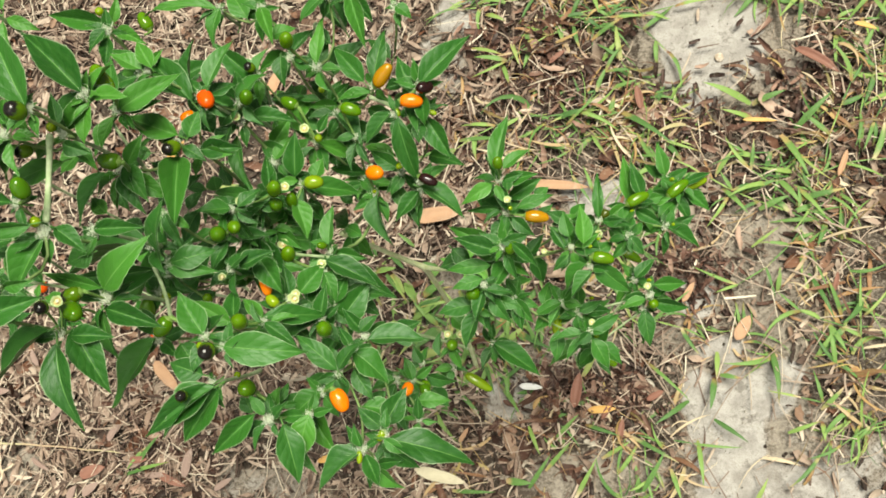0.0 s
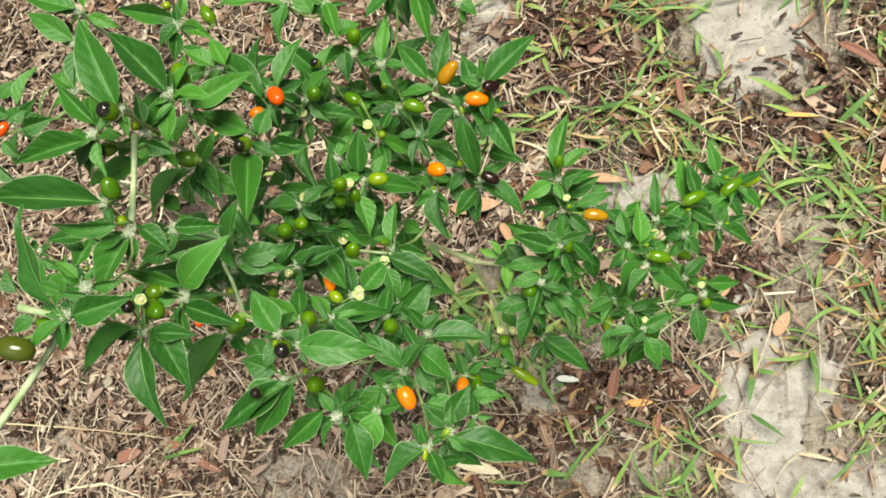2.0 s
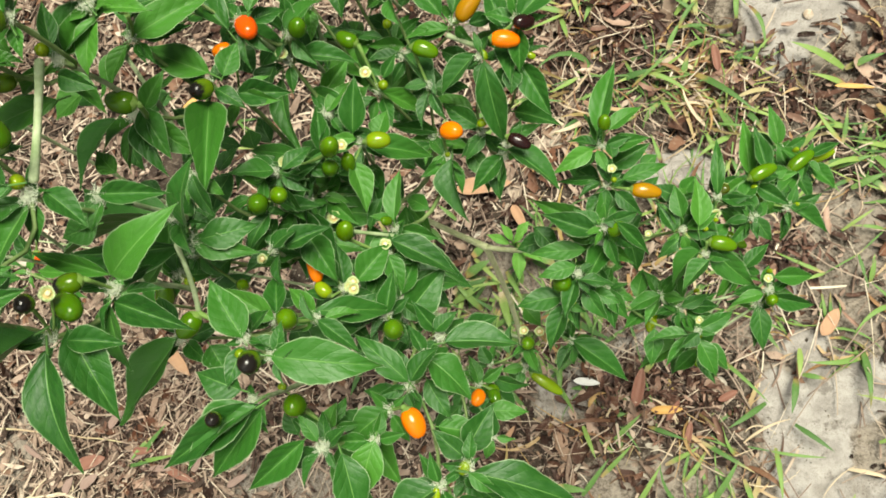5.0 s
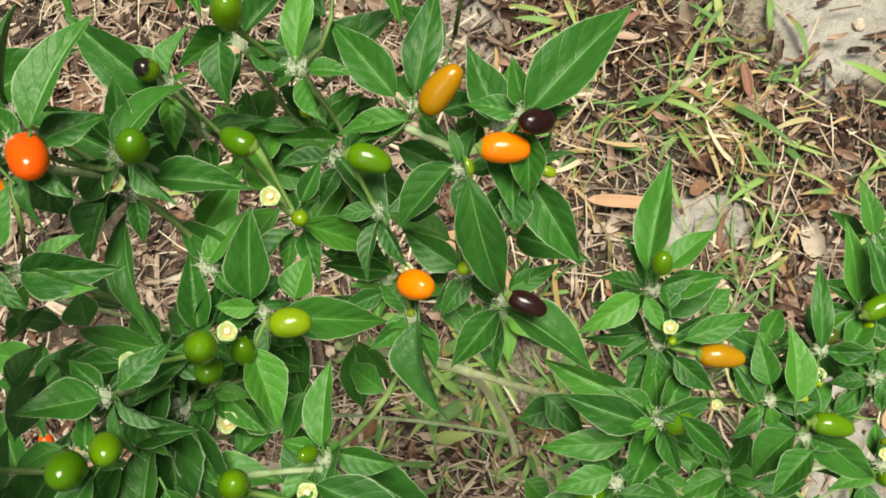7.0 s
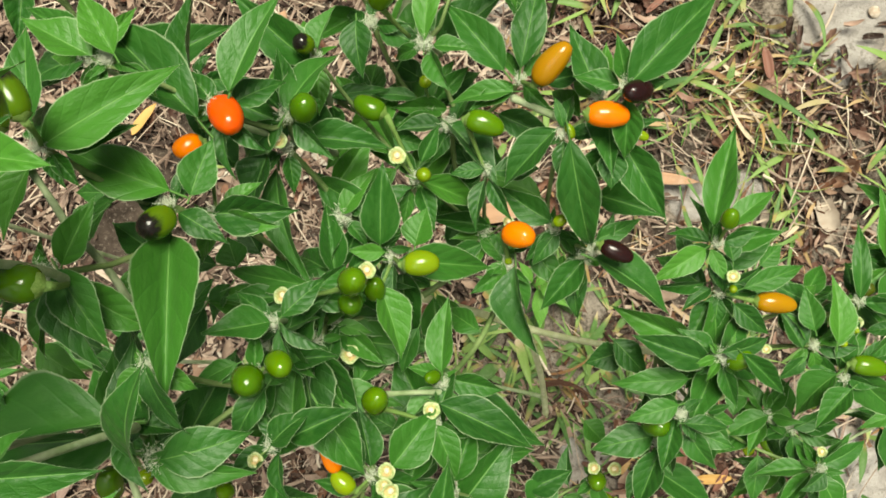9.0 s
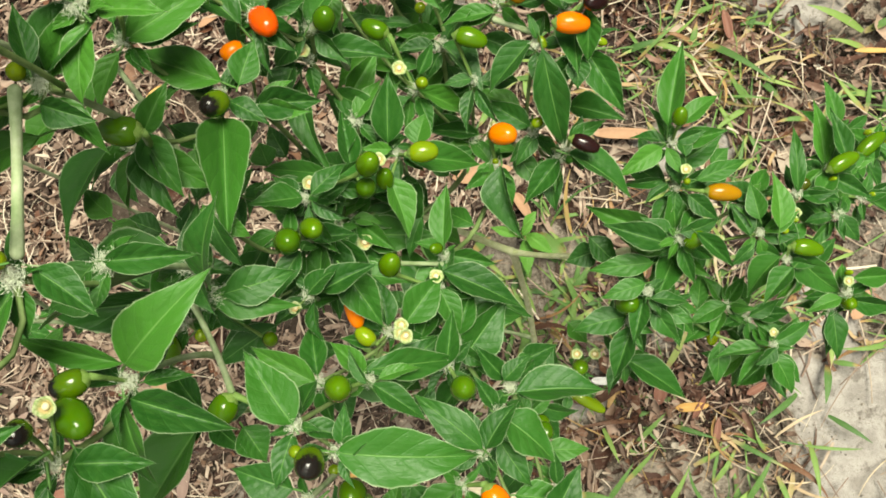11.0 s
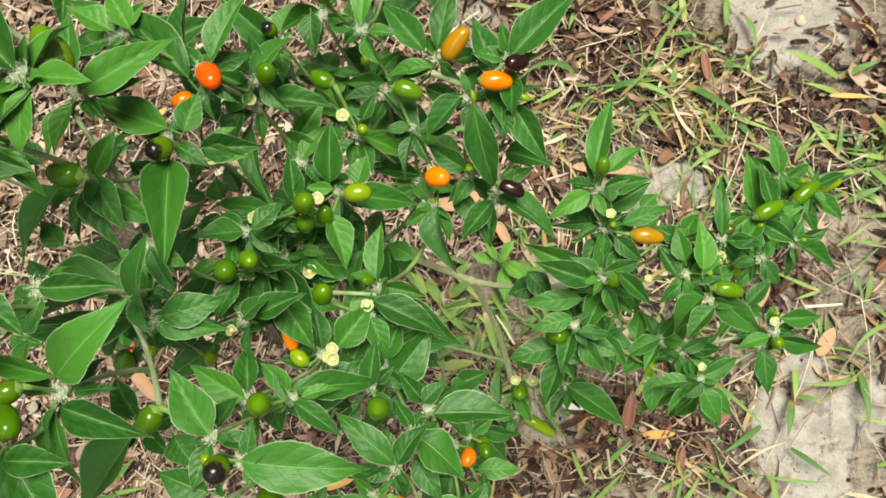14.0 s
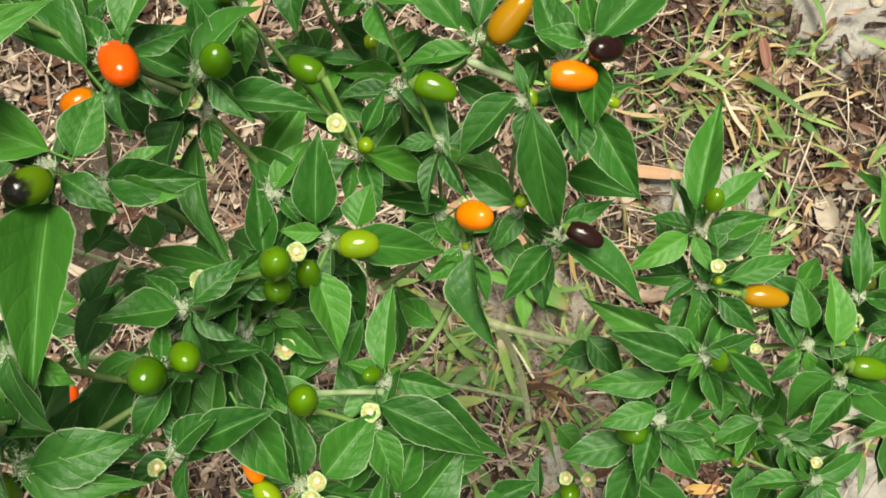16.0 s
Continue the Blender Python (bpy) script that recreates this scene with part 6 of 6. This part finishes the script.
berry(GREEN, (-167, 40, 495), (-183, 47, 498), (-189, 39, 497), 7.6)
berry(TURNING, (-153, 34, 506), (-160, 33, 506), (-158, 30, 515), 7.7)
berry(CUP, (-204, 34, 545), (-205, 47, 545), (-203, 46, 552), 5.4)
berry(GREEN, (-148, 11, 451), (-159, 19, 459), (-157, 18, 471), 9.0)
berry(ORANGE, (-128, 19, 444), (-120, 20, 452), (-114, 10, 450), 8.2)
berry(GREEN, (-134, 56, 431), (-128, 48, 443), (-126, 49, 455), 8.4)
berry(GREEN, (-155, 51, 456), (-162, 48, 468), (-159, 49, 479), 8.2)
berry(LIME, (-155, 67, 421), (-159, 63, 427), (-165, 68, 428), 5.8)
berry(CUP, (-155, 67, 421), (-149, 67, 430), (-147, 65, 437), 5.7)
berry(GREEN, (-210, 79, 574), (-202, 80, 580), (-203, 85, 587), 6.9)
berry(GREEN, (-195, 126, 563), (-195, 132, 549), (-199, 143, 552), 7.8)
berry(TURNING, (-199, 110, 589), (-200, 108, 590), (-202, 108, 598), 7.2)
berry(DUSK, (-215, 36, 581), (-238, 24, 585), (-225, 22, 582), 9.2)
berry(GREEN, (-215, 36, 581), (-224, 33, 573), (-231, 34, 575), 5.0)
berry(GREEN, (-244, 201, 470), (-243, 217, 431), (-249, 226, 434), 7.6)
berry(GREEN, (24, 143, 317), (21, 141, 327), (34, 148, 326), 7.5)
berry(GREEN, (59, 166, 278), (49, 158, 281), (62, 169, 281), 8.1)
berry(LIME, (59, 166, 278), (59, 165, 274), (75, 172, 273), 6.7)
berry(GREEN, (47, 136, 288), (30, 140, 287), (40, 145, 286), 8.0)
berry(GREEN, (28, 106, 265), (20, 130, 243), (34, 123, 239), 7.0)
berry(GREEN, (33, 84, 279), (38, 87, 285), (38, 85, 295), 7.1)
berry(LIME, (-19, 85, 298), (-22, 80, 282), (-23, 67, 280), 6.6)
berry(GREEN, (-6, 63, 267), (7, 69, 173), (18, 56, 169), 9.4)
berry(GREEN, (-67, 75, 341), (-70, 82, 345), (-67, 81, 358), 9.9)
berry(LIME, (-90, 45, 275), (-89, 44, 226), (-70, 33, 221), 7.3)
berry(GREEN, (-111, 34, 304), (-105, 33, 297), (-103, 27, 305), 7.9)
berry(LIME, (-108, -7, 438), (-109, -8, 440), (-109, -14, 439), 3.0)
berry(LIME, (-98, 0, 436), (-98, 2, 437), (-101, -3, 436), 4.4)
berry(CUP, (4, 129, 338), (4, 122, 329), (4, 121, 336), 5.1)
berry(CUP, (-52, 103, 348), (-46, 95, 340), (-46, 93, 347), 4.7)
berry(CUP, (36, 91, 293), (35, 95, 297), (34, 95, 304), 5.3)
berry(CUP, (-1, 66, 308), (-1, 72, 298), (0, 72, 305), 4.9)
berry(TURNING, (-204, 111, 559), (-216, 105, 560), (-221, 102, 564), 5.7)
berry(RED, (-244, 201, 470), (-348, 144, 456), (-343, 151, 456), 6.1)
stem((-272, 104, 300), (-349, 86, 188), 0.8, 0.6, 0.05)
stem((-325, 92, 222), (-450, 122, 192), 0.7, 0.5, 0.05)
berry(RED, (-349, 86, 188), (-351, 79, 182), (-350, 70, 178), 8.0)
berry(RED, (-450, 122, 192), (-453, 116, 185), (-454, 107, 180), 8.4)
berry(ORANGE, (-114, 32, 339), (-106, 30, 339), (-108, 23, 344), 7.0)
berry(GREEN, (-111, 34, 304), (-104, 31, 305), (-101, 24, 309), 7.3)
berry(GREEN, (-87, 56, 302), (-87, 57, 303), (-86, 55, 313), 7.9)
berry(CUP, (-87, 56, 302), (-80, 61, 308), (-80, 62, 315), 6.2)
berry(CUP, (-87, 56, 302), (-87, 61, 309), (-88, 62, 316), 5.7)
berry(TURNING, (-165, 20, 487), (-174, 13, 496), (-172, 13, 504), 5.7)
berry(TURNING, (-204, 34, 545), (-202, 42, 562), (-199, 41, 569), 5.5)
berry(CUP, (-175, 77, 453), (-181, 73, 447), (-179, 73, 454), 4.7)
berry(LIME, (-205, 71, 562), (-208, 74, 564), (-206, 74, 568), 4.4)
berry(LIME, (-204, 111, 559), (-209, 113, 560), (-207, 113, 564), 4.0)
berry(LIME, (-244, 201, 470), (-252, 209, 468), (-250, 209, 472), 4.6)
berry(BLACK, (-240, 163, 560), (-251, 156, 554), (-245, 158, 558), 6.6)
berry(LIME, (-225, 70, 426), (-215, 65, 438), (-213, 65, 442), 4.6)
berry(LIME, (-148, 11, 451), (-150, 7, 453), (-148, 7, 457), 3.2)
berry(LIME, (-153, 34, 506), (-164, 34, 506), (-162, 34, 510), 3.4)
berry(LIME, (-148, 11, 451), (-165, 25, 460), (-163, 25, 464), 3.4)
berry(DUSK, (4, 129, 338), (4, 132, 333), (10, 134, 337), 6)
berry(LIME, (-12, 112, 339), (-2, 113, 336), (0, 113, 338), 2.6)
berry(LIME, (4, 129, 338), (3, 118, 334), (5, 118, 336), 2.4)
berry(LIME, (24, 143, 317), (23, 138, 320), (25, 138, 324), 2.6)
berry(LIME, (59, 166, 278), (50, 167, 288), (52, 167, 292), 2.8)
berry(LIME, (47, 136, 288), (50, 137, 288), (52, 137, 292), 2.6)
berry(LIME, (36, 91, 293), (34, 99, 300), (36, 99, 304), 2.6)
berry(LIME, (-8, 80, 291), (-1, 89, 290), (1, 89, 294), 2.4)
berry(LIME, (-58, 81, 346), (-64, 73, 350), (-62, 73, 354), 2.6)
berry(LIME, (4, 61, 279), (2, 66, 280), (4, 66, 284), 2.8)


# ---- a young plant beside the large one ----
def seedling(foot, nodes, leaves):
    """A thin shoot with a twig to each node; leaves from stalk to tip, with their width, in mm."""
    at = Vector((foot[0] / 1000, foot[1] / 1000, height_at(foot[0] / 1000, foot[1] / 1000) - 0.002))
    ob = tagged(new("pepper_seedling"), "thin young chilli plant with narrow dark green leaves", "pepper plant")
    ob.matrix_basis = Matrix.Translation(at)
    r, last = random.Random(9), Vector((0, 0, 0))
    for k, q in enumerate(nodes):
        q = Vector(q) / 1000 - at
        mid = (last + q) / 2 + Vector((r.uniform(-0.004, 0.004), r.uniform(-0.004, 0.004), -0.003))
        verts, faces = tube([last, last.lerp(mid, 0.6), mid, mid.lerp(q, 0.5), q], [0.0013 - 0.0002 * k] * 5, 8)
        mesh_object("branch", verts, faces, SHADED_TWIG, ob)
        shared("down_tuft", TUFT, Matrix.Translation(q) @ Matrix.Scale(0.0024, 4), ob)
        shared("young_leaves", WHORLS[k % len(WHORLS)], Matrix.Translation(q) @ pose(0, 0, 0, 0, 0, 70 * k) @ Matrix.Scale(0.014, 4), ob)
        last = q
    for i, (b, t, w) in enumerate(leaves):
        b, t = Vector(b) / 1000 - at, Vector(t) / 1000 - at
        shared("leaf", LEAVES[i % len(LEAVES)], axes(t - b, (r.gauss(0, 0.2), r.gauss(0, 0.2), 1), b, w / 1000, (t - b).length, (t - b).length * 0.9), ob)
    return ob


seedling((-402, 96, 0), ((-383, 85, 200), (-381, 83, 254), (-409, 90, 256), (-428, 103, 256), (-449, 117, 258)),
         (((-451, 113, 262), (-435, 74, 254), 14), ((-444, 110, 262), (-430, 103, 254), 8), ((-428, 99, 262), (-443, 85, 254), 9), ((-409, 85, 262), (-440, 84, 254), 9), ((-408, 79, 262), (-428, 59, 254), 11),
          ((-411, 94, 262), (-437, 108, 254), 7), ((-454, 127, 262), (-465, 105, 254), 9), ((-383, 76, 262), (-369, 72, 254), 10), ((-382, 78, 262), (-381, 64, 254), 8), ((-379, 90, 262), (-405, 92, 254), 9)))

# ---- a low weed under the fork ----
ROUND = [leaf_mesh(0.18, 0.5, 0.05, 0.0, 31, 0.5, WEED), leaf_mesh(0.3, 0.7, 0.04, 0.02, 32, 0.45, WEED)]


def weed(foot, leaves):
    """A small broad-leaved weed: leaves from stalk to tip, with their width, in mm."""
    x, y, z = foot
    ob = tagged(new("weed"), "small bright green broad-leaved weed growing in the mulch", "weed")
    at = Vector((x / 1000, y / 1000, height_at(x / 1000, y / 1000)))
    ob.matrix_basis = Matrix.Translation(at)
    for i, (b, t, w) in enumerate(leaves):
        b, t = Vector(b) / 1000 - at, Vector(t) / 1000 - at
        shared("leaf", ROUND[i % 2], axes(t - b, (0.2, -0.1, 1), b, w / 1000, (t - b).length, (t - b).length), ob)
        verts, faces = tube([Vector((0, 0, 0)), b * 0.5 + Vector((0, 0, 0.003)), b], [0.0009, 0.0008, 0.0007], 6)
        mesh_object("stalk", verts, faces, WEED, ob)


weed((-122, 163, 0), (((-123, 159, 30), (-143, 166, 34), 7.6), ((-121, 161, 35), (-131, 175, 39), 7.1), ((-117, 165, 40), (-107, 176, 44), 8.4), ((-115, 160, 30), (-94, 144, 34), 12.6), ((-117, 157, 25), (-114, 128, 29), 11.8), ((-118, 157, 50), (-109, 169, 54), 6.3)))
